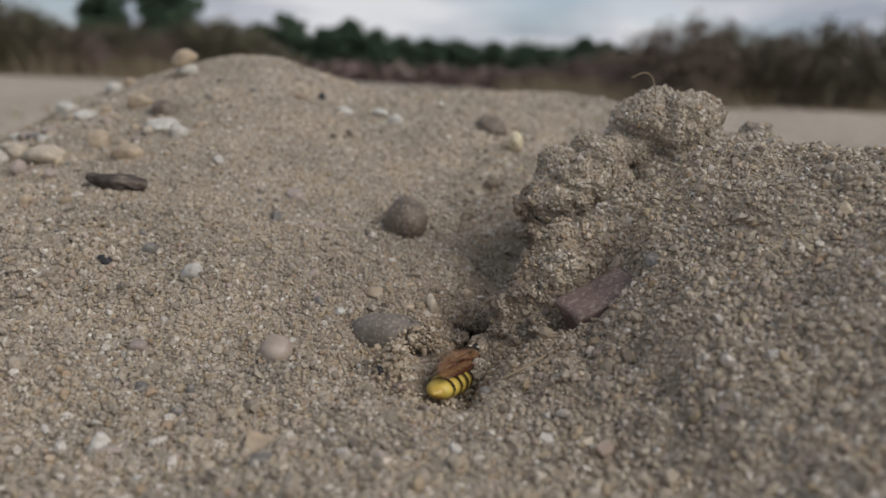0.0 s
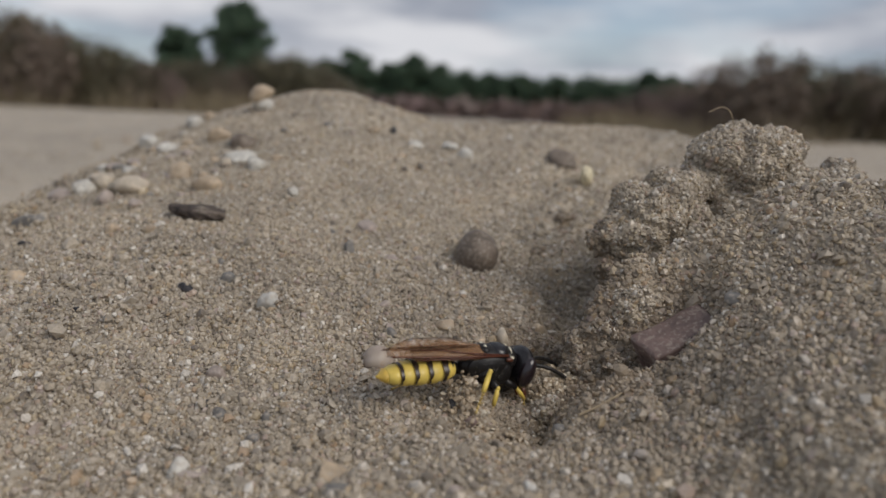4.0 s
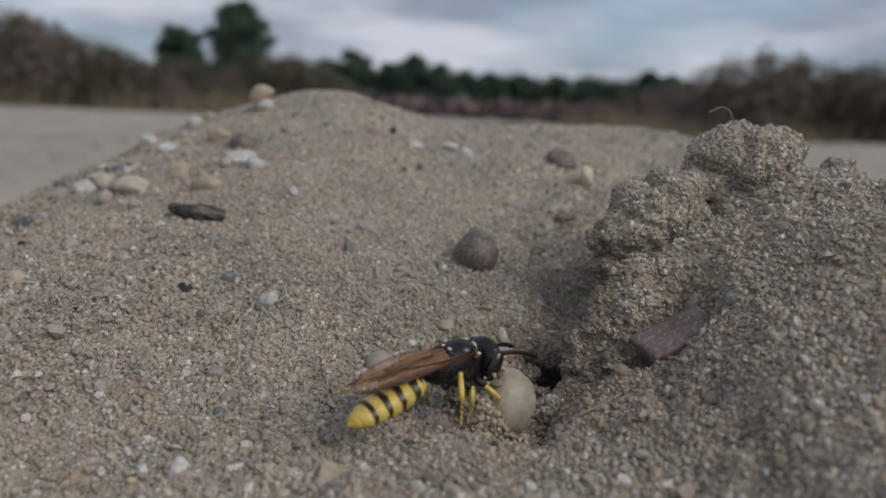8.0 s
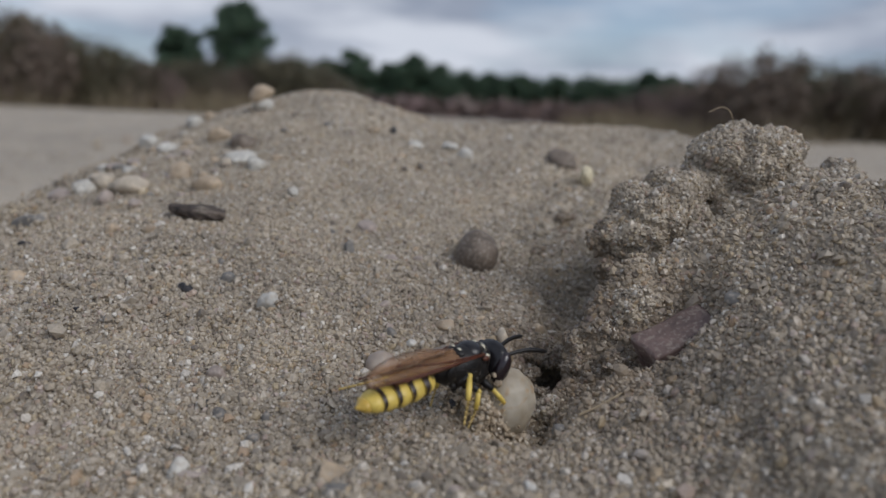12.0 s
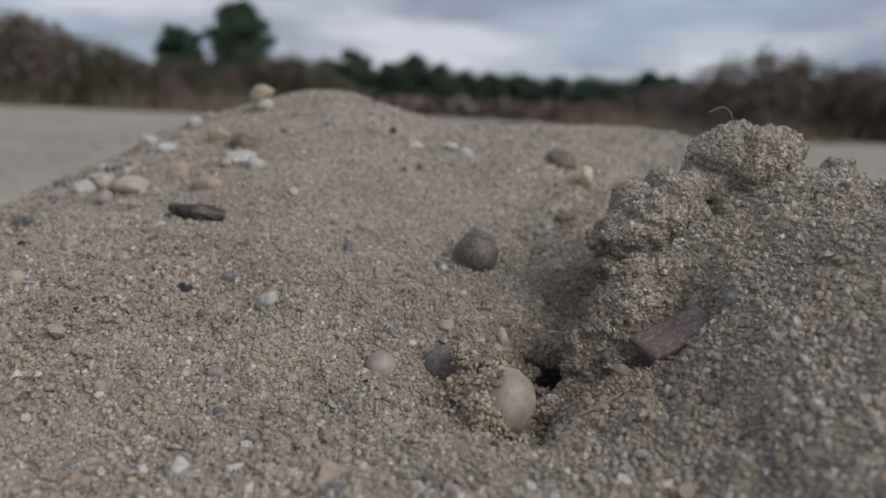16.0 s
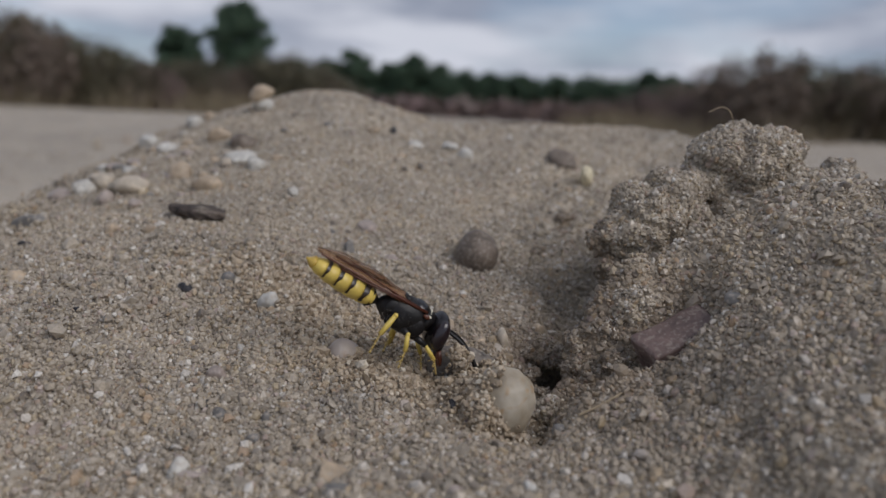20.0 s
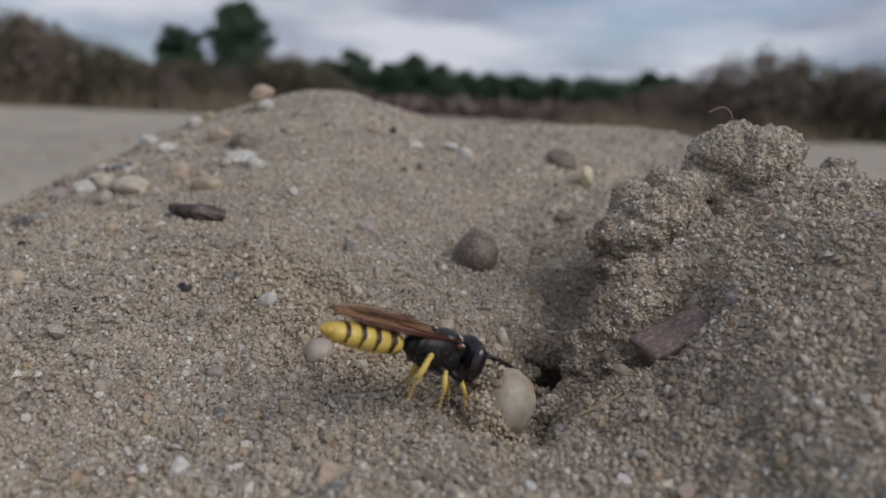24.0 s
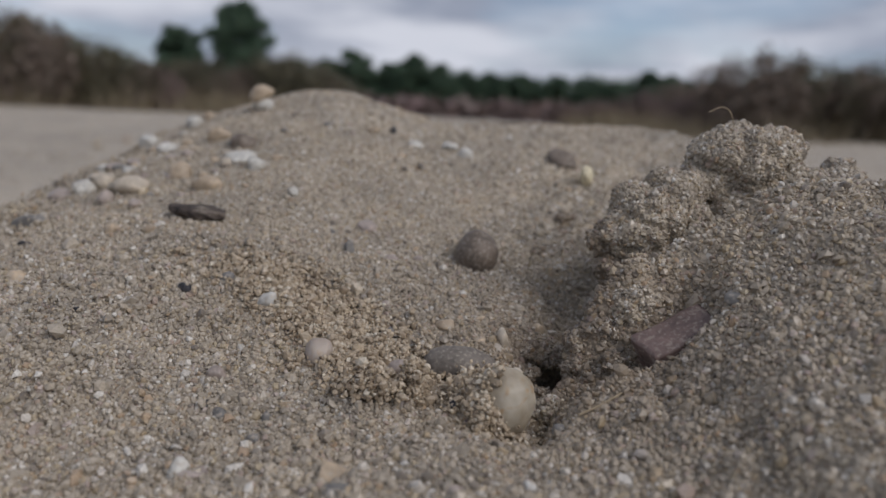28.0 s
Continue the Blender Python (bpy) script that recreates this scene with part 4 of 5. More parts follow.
# the angular stone in the bank
def broken_stone(lx, ly, lz, seed):
    """A split stone: uneven flat faces, worn edges, pitted."""
    r = random.Random(seed)
    bm = bmesh.new()
    bmesh.ops.create_cube(bm, size=1)
    for v in bm.verts:
        v.co = Vector((v.co.x * lx * r.uniform(0.86, 1.06), v.co.y * ly * r.uniform(0.82, 1.1), v.co.z * lz * r.uniform(0.82, 1.06))) * MM
    bmesh.ops.bevel(bm, geom=bm.edges[:], offset=0.45 * MM, segments=3, affect="EDGES", profile=0.5)
    bmesh.ops.triangulate(bm, faces=bm.faces[:])
    for _ in range(2):
        bmesh.ops.subdivide_edges(bm, edges=[e for e in bm.edges if e.calc_length() > 0.5 * MM], cuts=1)
        bmesh.ops.triangulate(bm, faces=bm.faces[:])
    for v in bm.verts:
        q = v.co / MM
        v.co += v.co.normalized() * (noise.noise(q * 0.6) * 0.35 + noise.noise(q * 1.9) * 0.12) * MM
    return bm


wedge = new("stone", finish(broken_stone(7.4, 4.0, 4.6, 6), "stone", PLUM_STONE))
wedge.matrix_world = pose(21.7 * MM, 66.9 * MM, 30.1 * MM, 24, -26, 10)
tagged(wedge, "angular reddish-brown stone jutting from the bank", "stone")

# the long stone bedded across the slope above the pit
slab = new("stone", finish(blob(4.0, 2.2, 2.35, 91, 0.07, 4, 0, 0.35), "stone", SLATE))
slab.matrix_world = pose(2.2 * MM, 71.4 * MM, 25.6 * MM, 0, 4, -6)
tagged(slab, "long dark grey stone bedded in the slope", "stone")


def strand(points, thick, material, name, label):
    """A thin fibre through points in millimetres."""
    cu = bpy.data.curves.new(name, "CURVE")
    cu.dimensions = "3D"
    cu.bevel_depth = thick * MM
    cu.bevel_resolution = 2
    sp = cu.splines.new("BEZIER")
    sp.bezier_points.add(len(points) - 1)
    for b, p in zip(sp.bezier_points, points):
        b.co = Vector(p) * MM
        b.handle_left_type = b.handle_right_type = "AUTO"
    cu.materials.append(material)
    return tagged(new(name, cu), label, "root fibre")


strand([(30.6, 83.5, 49.0), (30.4, 83.4, 50.4), (29.3, 83.0, 51.8), (27.5, 82.8, 51.3)], 0.06, ROOT, "root_fibre", "fine curled root fibre standing on the clod")
FZ = [float(sand_height(a, b)) + 0.35 for a, b in ((11.6, 59.2), (13.6, 59.6), (15.2, 60.2))]
strand([(11.6, 59.2, FZ[0]), (13.6, 59.6, FZ[1]), (15.2, 60.2, FZ[2])], 0.10, ROOT, "root_fibre", "pale root fibre lying on the bank")

stack = new("pebble", finish(blob(2.35, 2.0, 1.75, 66, 0.2, 3, 0, 0.75), "pebble", TAN_STONE))
stack.matrix_world = pose(-34.2 * MM, 141.5 * MM, (float(sand_height(-34.2, 141.5)) + 3.0) * MM, 0, -20, 20)
tagged(stack, "tan pebble perched on a white pebble at the crest", "pebble")
# the loose pebbles that get moved
quartz = new("quartz_pebble", finish(blob(2.95, 2.6, 3.3, 55, 0.09, 5, 0, 0.25), "quartz_pebble", QUARTZ))
tagged(quartz, "cream white rounded quartz pebble at the burrow", "pebble")
# sand clings to one side of it
_rng = np.random.default_rng(71)
_d = _rng.normal(size=(3600, 3)) + np.array([-1.5, -0.6, -0.7])
_d /= np.linalg.norm(_d, axis=1, keepdims=True)
_d = _d[(_d[:, 0] + 0.25 * np.sin(5 * _d[:, 2]) < -0.12) | (_d[:, 2] < -0.80)]
_lump = _rng.normal(size=(1100, 3))
_lump /= np.linalg.norm(_lump, axis=1, keepdims=True)
_lump = _lump * np.array([1.5, 1.4, 1.9]) * _rng.uniform(0.75, 1.1, (1100, 1)) + np.array([-1.75, -1.75, -0.3])
coat = new("sand_coat", grains_mesh("sand_coat", np.concatenate([_lump, _d * np.array([2.85, 2.6, 3.2]) * (_rng.uniform(0.95, 1.12, (len(_d), 1)) + 0.16 * np.maximum(0, np.sin(4 * _d[:, 1:2] + 1) * np.sin(5 * _d[:, 2:3])))]), 0.18 * np.exp(_rng.normal(0, 0.3, len(_d) + 1100)), FRESH, _rng))
coat.parent = quartz
tagged(coat, "damp sand stuck to the pebble", kind="stuff")


def crumb_heap(seed, w, h, n, rest=None, turn=0, tower=False):
    """A loose heap of freshly dug sand."""
    rng = np.random.default_rng(seed)
    d = rng.normal(size=(n, 3)) * np.array([w, w * 0.8, h]) * 0.42
    if tower:
        d[:, 2] = rng.random(n) ** 1.2 * h
        d[:, :2] *= (1.25 - 0.75 * d[:, 2:3] / h) * (0.8 + 0.3 * np.sin(d[:, 2:3] * 2.2))
        d[:, 0] -= 0.12 * d[:, 2]
    elif rest:
        # spread as a thin layer that follows the slope where it comes to lie
        c, s = math.cos(radians(turn)), math.sin(radians(turn))
        d[:, 1] *= 0.45
        d[:, 0], d[:, 1] = d[:, 0] * c - d[:, 1] * s, d[:, 0] * s + d[:, 1] * c
        d[:, 2] = np.abs(d[:, 2]) * (0.5 + 0.8 * np.abs(lattice(d[:, 0], d[:, 1], 2.1, seed))) + sand_height(rest[0] + d[:, 0], rest[1] + d[:, 1]) - float(sand_height(*rest))
    else:
        d[:, 2] = np.abs(d[:, 2]) * (1 - 0.3 * np.abs(d[:, 0]) / w)
    heap = new("sand_heap", grains_mesh("sand_heap", d, (0.19 if rest else 0.165) * np.exp(rng.normal(0, 0.36, n)), FRESH, rng))
    return tagged(heap, "small heap of freshly dug yellowish sand", "sand heap", "dug sand", "stuff")


heaps = [crumb_heap(81, 1.5, 4.6, 800, tower=True), crumb_heap(82, 3.4, 2.0, 1100), crumb_heap(83, 10.0, 0.8, 1500, (-4.37, 67.62), -10), crumb_heap(84, 3.0, 1.6, 900),
         crumb_heap(85, 17.0, 0.7, 2600, (-10.09, 74.46), -38), crumb_heap(86, 13.0, 0.5, 1500, (-16.82, 79.29), -30), crumb_heap(87, 2.3, 1.9, 900)]
grey_pebble = new("grey_pebble", finish(blob(1.05, 0.95, 1.1, 57, 0.08, 3, 0, 0.3), "grey_pebble", PINK_STONE))
tagged(grey_pebble, "small pale grey pebble laid bare by the digging", "pebble")
rosy = new("rosy_pebble", finish(blob(1.65, 1.5, 1.4, 56, 0.07, 4, 0, 0.3), "rosy_pebble", ROSE_QUARTZ))
tagged(rosy, "rounded pinkish translucent pebble on the sand", "pebble")


def gravel(n, seed, xs, ys, lo, hi, label, group, keep):
    """Small stones strewn over a stretch of the sand."""
    r = random.Random(seed)
    kinds = (CHALK, WHITE_STONE, TAN_STONE, PINK_STONE, GREY_STONE, BROWN_STONE, PINK_STONE, TAN_STONE)
    k = 0
    while k < n:
        x, y = r.uniform(*xs), r.uniform(*ys)
        if not keep(x, y) or math.hypot(x - MOUTH[0], y - MOUTH[1]) < 4.5:
            continue
        a = r.uniform(lo, hi) * (0.7 + 0.3 * r.random())
        stone("pebble", x, y, (a * r.uniform(0.9, 1.5), a, a * r.uniform(0.6, 0.9)), seed * 50 + k, r.choice(kinds), label, sink=0.32, turn=r.uniform(0, 180), group=group)
        k += 1


gravel(62, 7, (-66, -32), (94, 140), 0.5, 1.4, "small worn stone among gravel on the mound", "gravel on the mound", lambda x, y: abs(y + 1.1 * (x + 40) - 118) < 18)
gravel(36, 8, (-45, 6), (74, 135), 0.35, 0.7, "tiny stone bedded in the sand slope", "stones in the slope", lambda x, y: abs(x) < y * 0.5)
gravel(26, 9, (-26, 30), (48, 70), 0.35, 0.75, "tiny stone bedded in loose sand", "stones in the near sand", lambda x, y: abs(x) < y * 0.5 and x < 11 and not (0 < x and y > 58))


# ---------------------------------------------------------------- loose grains over the near sand
def loose_grains():
    rng = np.random.default_rng(4)
    n = 430000
    y = 38 + 117 * rng.random(n) ** 0.85
    x = (rng.random(n) * 2.16 - 1) * (y * 0.60 + 4)
    dense = np.clip(1.2 - y / 200, 0.40, 1)
    sel = rng.random(n) < dense
    sel &= np.hypot(x - MOUTH[0], y - MOUTH[1]) > 3.0
    # grains gather in shallow drifts
    sel &= rng.random(n) < 0.78 + 0.22 * lattice(x, y, 5.0, 12)
    x, y = x[sel], y[sel]
    coarse = np.maximum(rise(2 - x, 4) * rise(90 - y, 5), rise(x - 9, 2) * rise(100 - y, 5))
    r = (0.138 + 0.022 * coarse) * np.exp(rng.normal(0, 0.36, len(x)))
    r = np.where(rng.random(len(x)) < 0.022, r * rng.uniform(1.35, 2.0, len(x)), r)
    z = sand_height(x, y) + r * rng.uniform(-0.45, 0.5 + 0.45 * coarse, len(x))
    p = np.stack([x, y, z], 1)
    for name, sel, low in (("sand_grains", (y < 80) | (r > 0.29), False), ("fine_sand_grains", (y >= 80) & (r <= 0.29), True)):
        ob = new(name, grains_mesh(name, p[sel], r[sel], GRAINS, rng, low))
        tagged(ob, "loose beige, grey and amber quartz sand grains", "sand", kind="stuff")


loose_grains()


def rim_grains():
    """Crumbs round the lip of the burrow and down its wall."""
    rng = np.random.default_rng(14)
    n = 1500
    a, d = rng.uniform(0, 2 * math.pi, n), rng.uniform(2.5, 4.3, n)
    x, y = MOUTH[0] + d * np.cos(a), MOUTH[1] + d * np.sin(a)
    r = 0.19 * np.exp(rng.normal(0, 0.4, n))
    z = sand_height(x, y) + r * rng.uniform(-0.8, 0.8, n) - 0.5 * np.clip(3.2 - d, 0, 1)
    ob = new("rim_grains", grains_mesh("rim_grains", np.stack([x, y, z], 1), r, DUSKY_GRAINS, rng))
    tagged(ob, "crumbs of dark sand round the burrow's lip", "sand", kind="stuff")


rim_grains()


def plain_grit():
    """Coarse grit and little stones over the plain beyond the mound."""
    rng = np.random.default_rng(24)
    n = 2600
    y = 190 + 1500 * rng.random(n) ** 1.8
    x = rng.uniform(-0.75, 0.75, n) * y
    r = 0.9 * np.exp(rng.normal(0, 0.5, n)) * (1 + y / 900)
    z = sand_height(x, y) + 0.2 * r
    ob = new("plain_grit", grains_mesh("plain_grit", np.stack([x, y, z], 1), r, GRAINS, rng))
    tagged(ob, "coarse grit and little stones on the sandy plain", "grit", kind="stuff")


plain_grit()


def pit_crumbs():
    """Crumbs and little stuck lumps of sand in the pit before the burrow."""
    rng = np.random.default_rng(15)
    cs, rs = [], []
    for _ in range(95):
        a, d = rng.uniform(-3.5, 0.5), rng.uniform(2.6, 4.6)
        cx, cy = 6.0 + d * 1.1 * math.cos(a), 63.4 + d * 0.95 * math.sin(a)
        k, spread = int(rng.integers(4, 18)), rng.uniform(0.2, 0.55)
        off = rng.normal(0, spread, (k, 3))
        r = 0.17 * np.exp(rng.normal(0, 0.35, k))
        z = sand_height(cx + off[:, 0], cy + off[:, 1]) + np.abs(off[:, 2]) * 0.9 + 0.1
        cs.append(np.stack([cx + off[:, 0], cy + off[:, 1], z], 1))
        rs.append(r)
    ob = new("pit_crumbs", grains_mesh("pit_crumbs", np.concatenate(cs), np.concatenate(rs), FRESH, rng))
    tagged(ob, "loose sand crumbs in the pit before the burrow", "sand", kind="stuff")


pit_crumbs()


def crust_lumps():
    """Lumps of stuck sand lying about on the near slope."""
    rng = np.random.default_rng(16)
    cs, rs = [], []
    for _ in range(420):
        cy = 50 + 36 * rng.random()
        cx = rng.uniform(-0.56 * cy, 4)
        if lattice(np.array([cx]), np.array([cy]), 7.0, 17)[0] < -0.15 or cx > -1 and cy > 60:
            continue
        k, spread = int(rng.integers(5, 26)), rng.uniform(0.2, 0.6)
        off = rng.normal(0, spread, (k, 3))
        z = sand_height(cx + off[:, 0], cy + off[:, 1]) + np.abs(off[:, 2]) * 0.7 + 0.05
        cs.append(np.stack([cx + off[:, 0], cy + off[:, 1], z], 1))
        rs.append(0.17 * np.exp(rng.normal(0, 0.38, k)))
    # crumbs and clots along the mound's far shoulder
    for _ in range(150):
        cx, cy = rng.normal(-63, 5.5), rng.uniform(96, 165)
        k, spread = int(rng.integers(14, 46)), rng.uniform(0.5, 1.5)
        off = rng.normal(0, spread, (k, 3))
        z = sand_height(cx + off[:, 0], cy + off[:, 1]) + np.abs(off[:, 2]) * 0.35 + 0.05
        cs.append(np.stack([cx + off[:, 0], cy + off[:, 1], z], 1))
        rs.append(0.21 * np.exp(rng.normal(0, 0.4, k)))
    ob = new("sand_lumps", grains_mesh("sand_lumps", np.concatenate(cs), np.concatenate(rs), GRAINS, rng))
    tagged(ob, "little lumps of stuck sand strewn over the slope", "sand", kind="stuff")


crust_lumps()


# ---------------------------------------------------------------- the digging wasp: x forward, z up, origin at the neck, millimetres
def ellipsoid(cx, cy, cz, rx, ry, rz, sub=3, tilt=0):
    bm = bmesh.new()
    bmesh.ops.create_icosphere(bm, subdivisions=sub, radius=1)
    m = pose(0, 0, 0, 0, tilt, 0)
    for v in bm.verts:
        v.co = (m @ Vector((v.co.x * rx, v.co.y * ry, v.co.z * rz)) + Vector((cx, cy, cz))) * MM
    return bm


def build_wasp():
    wasp = new("wasp")
    wasp.scale = (1.1, 1.1, 1.1)
    tagged(wasp, "black and yellow digger wasp with brown folded wings", "wasp")
    thorax = part("thorax", loft([(0.05, 0, 0.1, 0.45, 0.5), (-0.25, 0, 0.1, 1.0, 0.95), (-0.8, 0, 0.1, 1.35, 1.35), (-1.6, 0, 0.05, 1.5, 1.62),
                                  (-2.5, 0, 0.0, 1.48, 1.6), (-3.3, 0, -0.05, 1.3, 1.4), (-4.0, 0, -0.15, 0.95, 1.05), (-4.5, 0, -0.25, 0.5, 0.6), (-4.8, 0, -0.3, 0.25, 0.28)], 22),
                  BLACK_SHELL, wasp, "black finely hairy thorax")
    part("collar", loft([(-0.05, 0, 0.25, 1.0, 0.9), (-0.25, 0, 0.35, 1.22, 1.12), (-0.55, 0, 0.35, 1.28, 1.22), (-0.7, 0, 0.3, 1.15, 1.15)], 20), BLACK_SHELL, thorax, "black collar behind the head")
    part("scutum", ellipsoid(-1.35, 0, 1.05, 1.05, 1.15, 0.75), HEAD_SHELL, thorax, "shiny domed black back plate")
    part("scutellum", ellipsoid(-2.75, 0, 1.25, 0.55, 0.85, 0.42), BLACK_SHELL, thorax)
    for s in (1, -1):
        part("tegula", ellipsoid(-0.85, s * 1.32, 0.85, 0.34, 0.18, 0.2, 2), RUST, thorax, "rust-red wing base scale")
        part("pale_spot", ellipsoid(-0.52, s * 1.12, 0.95, 0.16, 0.2, 0.13, 2), IVORY, thorax, "ivory spot at the wing base")
    for s in (1, -1):
        for cx, cy, cz, a, b, c in ((-1.1, 1.2, -0.35, 0.75, 0.30, 0.85), (-2.35, 1.22, -0.3, 0.78, 0.28, 1.0), (-3.55, 0.85, 0.0, 0.75, 0.30, 0.8)):
            part("side_plate", ellipsoid(cx, s * cy, cz, a, b, c, 3, 14), BLACK_SHELL, thorax, "black pitted side plate")
    for s in (1, -1):
        part("pale_mark", loft([(-0.42, s * 0.25, 1.52, 0.08, 0.06), (-0.45, s * 0.6, 1.45, 0.1, 0.08), (-0.5, s * 0.9, 1.25, 0.07, 0.06)], 8), IVORY, thorax, "cream mark on the collar")
        part("pale_mark", ellipsoid(-2.8, s * 0.35, 1.62, 0.12, 0.2, 0.08, 2), IVORY, thorax, "cream dot on the back")
    # short hairs on the thorax
    rng = random.Random(8)
    hair = bmesh.new()
    for _ in range(380):
        a, u = rng.uniform(0, 2 * math.pi), rng.uniform(-4.2, -0.3)
        r = 1.5 * math.sin(math.pi * (0.12 + 0.76 * (-u / 4.6))) ** 0.6
        p = Vector((u, r * math.cos(a), r * math.sin(a) * 1.05))
        n = Vector((rng.uniform(-0.6, 0.2), math.cos(a), math.sin(a)))
        q = p + n * rng.uniform(0.2, 0.42)
        w = Vector((0.012, 0.008, 0.008))
        hair.faces.new([hair.verts.new(v * MM) for v in (p - w, p + w, q)])
    part("hair", hair, DUSTY_HAIR, thorax, "short greyish hairs", False)

    # abdomen: six plates, hung at the waist
    abdomen = part("abdomen", loft([(0.25, 0, 0, 0.22, 0.22), (-0.1, 0, 0, 0.3, 0.3), (-0.5, 0, -0.02, 0.75, 0.62), (-0.85, 0, -0.02, 1.02, 0.9)], 20), BLACK_SHELL, wasp, "black waist joint")
    abdomen.location = (-4.75 * MM, 0, -0.28 * MM)
    edges = [0.55, 1.75, 3.0, 4.15, 5.25, 6.15, 6.9]
    size = [0.85, 1.13, 1.19, 1.13, 0.97, 0.68, 0.13]
    flat = 0.82
    for k in range(6):
        a, b, ra, rb = edges[k], edges[k + 1], size[k], size[k + 1]
        mid = (a + b) / 2
        rm = (ra + rb) / 2 + 0.05
        st = [(-a, 0, 0, ra * 1.0, ra * 0.88 * flat), (-a - 0.12, 0, 0, ra * 1.12, ra * 0.98 * flat), (-mid, 0, -0.02, rm * 1.16, rm * flat),
              (-b + 0.1, 0, 0, rb * 1.16 + 0.02, rb * flat + 0.02), (-b - 0.04, 0, 0, rb * 0.98, rb * 0.92 * flat)]
        plate = part("abdomen_plate", loft(st, 24), YELLOW if k < 5 else AMBER, abdomen, "yellow abdomen plate" if k < 5 else "amber tail tip")
        if k < 4:
            # dark margin: wide on the back, narrowing downwards
            bm = bmesh.new()
            rows = []
            for j in range(25):
                an = -math.pi * 0.25 + 1.5 * math.pi * j / 24
                wide = 0.16 + 0.30 * max(0, 0.3 + 0.7 * math.sin(an)) + 0.05 * math.sin(an * 7) + (0.12 if k == 0 else 0)
                ring = []
                for f in (0, 0.5, 1):
                    x = b - 0.06 - wide * (1 - f) + 0.10
                    rr = rb + (0.055 if f == 0.5 else 0.035)
                    ring.append(bm.verts.new(Vector((-x, math.cos(an) * rr * 1.16, math.sin(an) * rr * flat + 0.01)) * MM))
                rows.append(ring)
            for p, q in zip(rows, rows[1:]):
                for f in (0, 1):
                    bm.faces.new((p[f], p[f + 1], q[f + 1], q[f]))
            part("dark_band", bm, BAND, plate, "brown-black margin")

    # head: wide, tall, thin; hangs from the neck
    feelers = []
    head = part("head", ellipsoid(1.15, 0, -0.15, 0.98, 1.9, 1.78, 4, 8), HEAD_SHELL, wasp, "glossy black broad head")
    part("neck", loft([(-0.4, 0, 0.1, 0.42, 0.42), (0.4, 0, 0.0, 0.42, 0.42)], 12), BLACK_SHELL, head)
    part("face", loft([(1.45, 0, -0.55, 1.0, 0.8), (1.6, 0, -1.45, 0.85, 0.5), (1.65, 0, -2.2, 0.5, 0.25)], 14), HEAD_SHELL, head, "black face shield")
    for s in (1, -1):
        part("eye", ellipsoid(1.12, s * 1.42, -0.22, 0.72, 0.62, 1.4, 3, 12), EYE_SHELL, head, "large dark plum compound eye")
        part("mandible", loft([(1.6, s * 0.6, -1.85, 0.22, 0.24), (1.9, s * 0.68, -2.5, 0.19, 0.22), (2.1, s * 0.46, -3.05, 0.13, 0.15), (2.15, s * 0.12, -3.4, 0.04, 0.05)], 10), RUST, head, "rust-red curved mandible")
        st = []
        for k in range(13):
            f = k / 12
            w = 0.13 if k < 2 else 0.165 + 0.05 * f - (0.10 if k == 12 else 0)
            st.append((4.2 * f, s * 1.1 * f, 0.75 * math.sin(f * 2.6) - 2.5 * f, w * (1 if k % 2 else 0.9), w * (1 if k % 2 else 0.9)))
        feeler = part("antenna", loft(st, 10), BLACK_SHELL, head, "thick black curved antenna")
        feeler.location = Vector((1.8, s * 0.35, 0.1)) * 0.96 * MM
        feelers.append(feeler)

    for ob in [head] + list(head.children):
        ob.data.transform(Matrix.Scale(0.96, 4))

    # wings, folded back over the abdomen
    for s in (1, -1):
        for kind, length, width, base, droop in (("forewing", 10.4, 2.55, (-0.95, s * 1.2, 1.05), 0), ("hindwing", 7.6, 2.2, (-1.7, s * 1.1, 0.95), -0.08)):
            bm = bmesh.new()
            rows = []
            n = 16
            for k in range(n + 1):
                f = k / n
                lead = 0.35 * math.sin(f * math.pi) * 0.5 + 0.15 * f
                chord = width * (0.10 + 0.95 * math.sin(math.pi * min(1, f * 0.93 + 0.04)) ** 0.75 * (0.55 + 0.45 * f))
                row = []
                for j in range(5):
                    g = j / 4
                    row.append(bm.verts.new(Vector((-f * length, s * (lead - g * chord), 0.10 * math.sin(g * math.pi) + 0.22 * g * min(1, 2 * f) + 0.05 * math.sin(k * 1.3 + j))) * MM))
                rows.append(row)
            for p, q in zip(rows, rows[1:]):
                for j in range(4):
                    bm.faces.new((p[j], p[j + 1], q[j + 1], q[j]))
            bmesh.ops.solidify(bm, geom=bm.faces[:], thickness=0.02 * MM)
            wing = part(kind, bm, WING, wasp, "smoky brown folded wing")
            wing.matrix_basis = pose(base[0] * MM, base[1] * MM, base[2] * MM, s * -24, -2.4 + droop * 20, s * 4.0)
            for v0, path in enumerate([[(0, 0.05), (0.35, 0.22), (0.7, 0.30), (0.97, 0.30)], [(0, 0.0), (0.4, -0.25), (0.62, -0.75), (0.72, -1.2)], [(0.3, -0.1), (0.5, -0.5), (0.85, -0.55)]]):
                st = [(-f * length, s * (y * width / 3), 0.10 + (0.05 if v0 == 0 else 0.12), 0.04 if v0 else 0.07, 0.04 if v0 else 0.06) for f, y in path]
                part("vein", loft(st, 6), VEIN, wing, "dark leading vein" if v0 == 0 else "")

    # legs: joint ball at the hip, black thigh, yellow shin, straw foot
    legs = {}
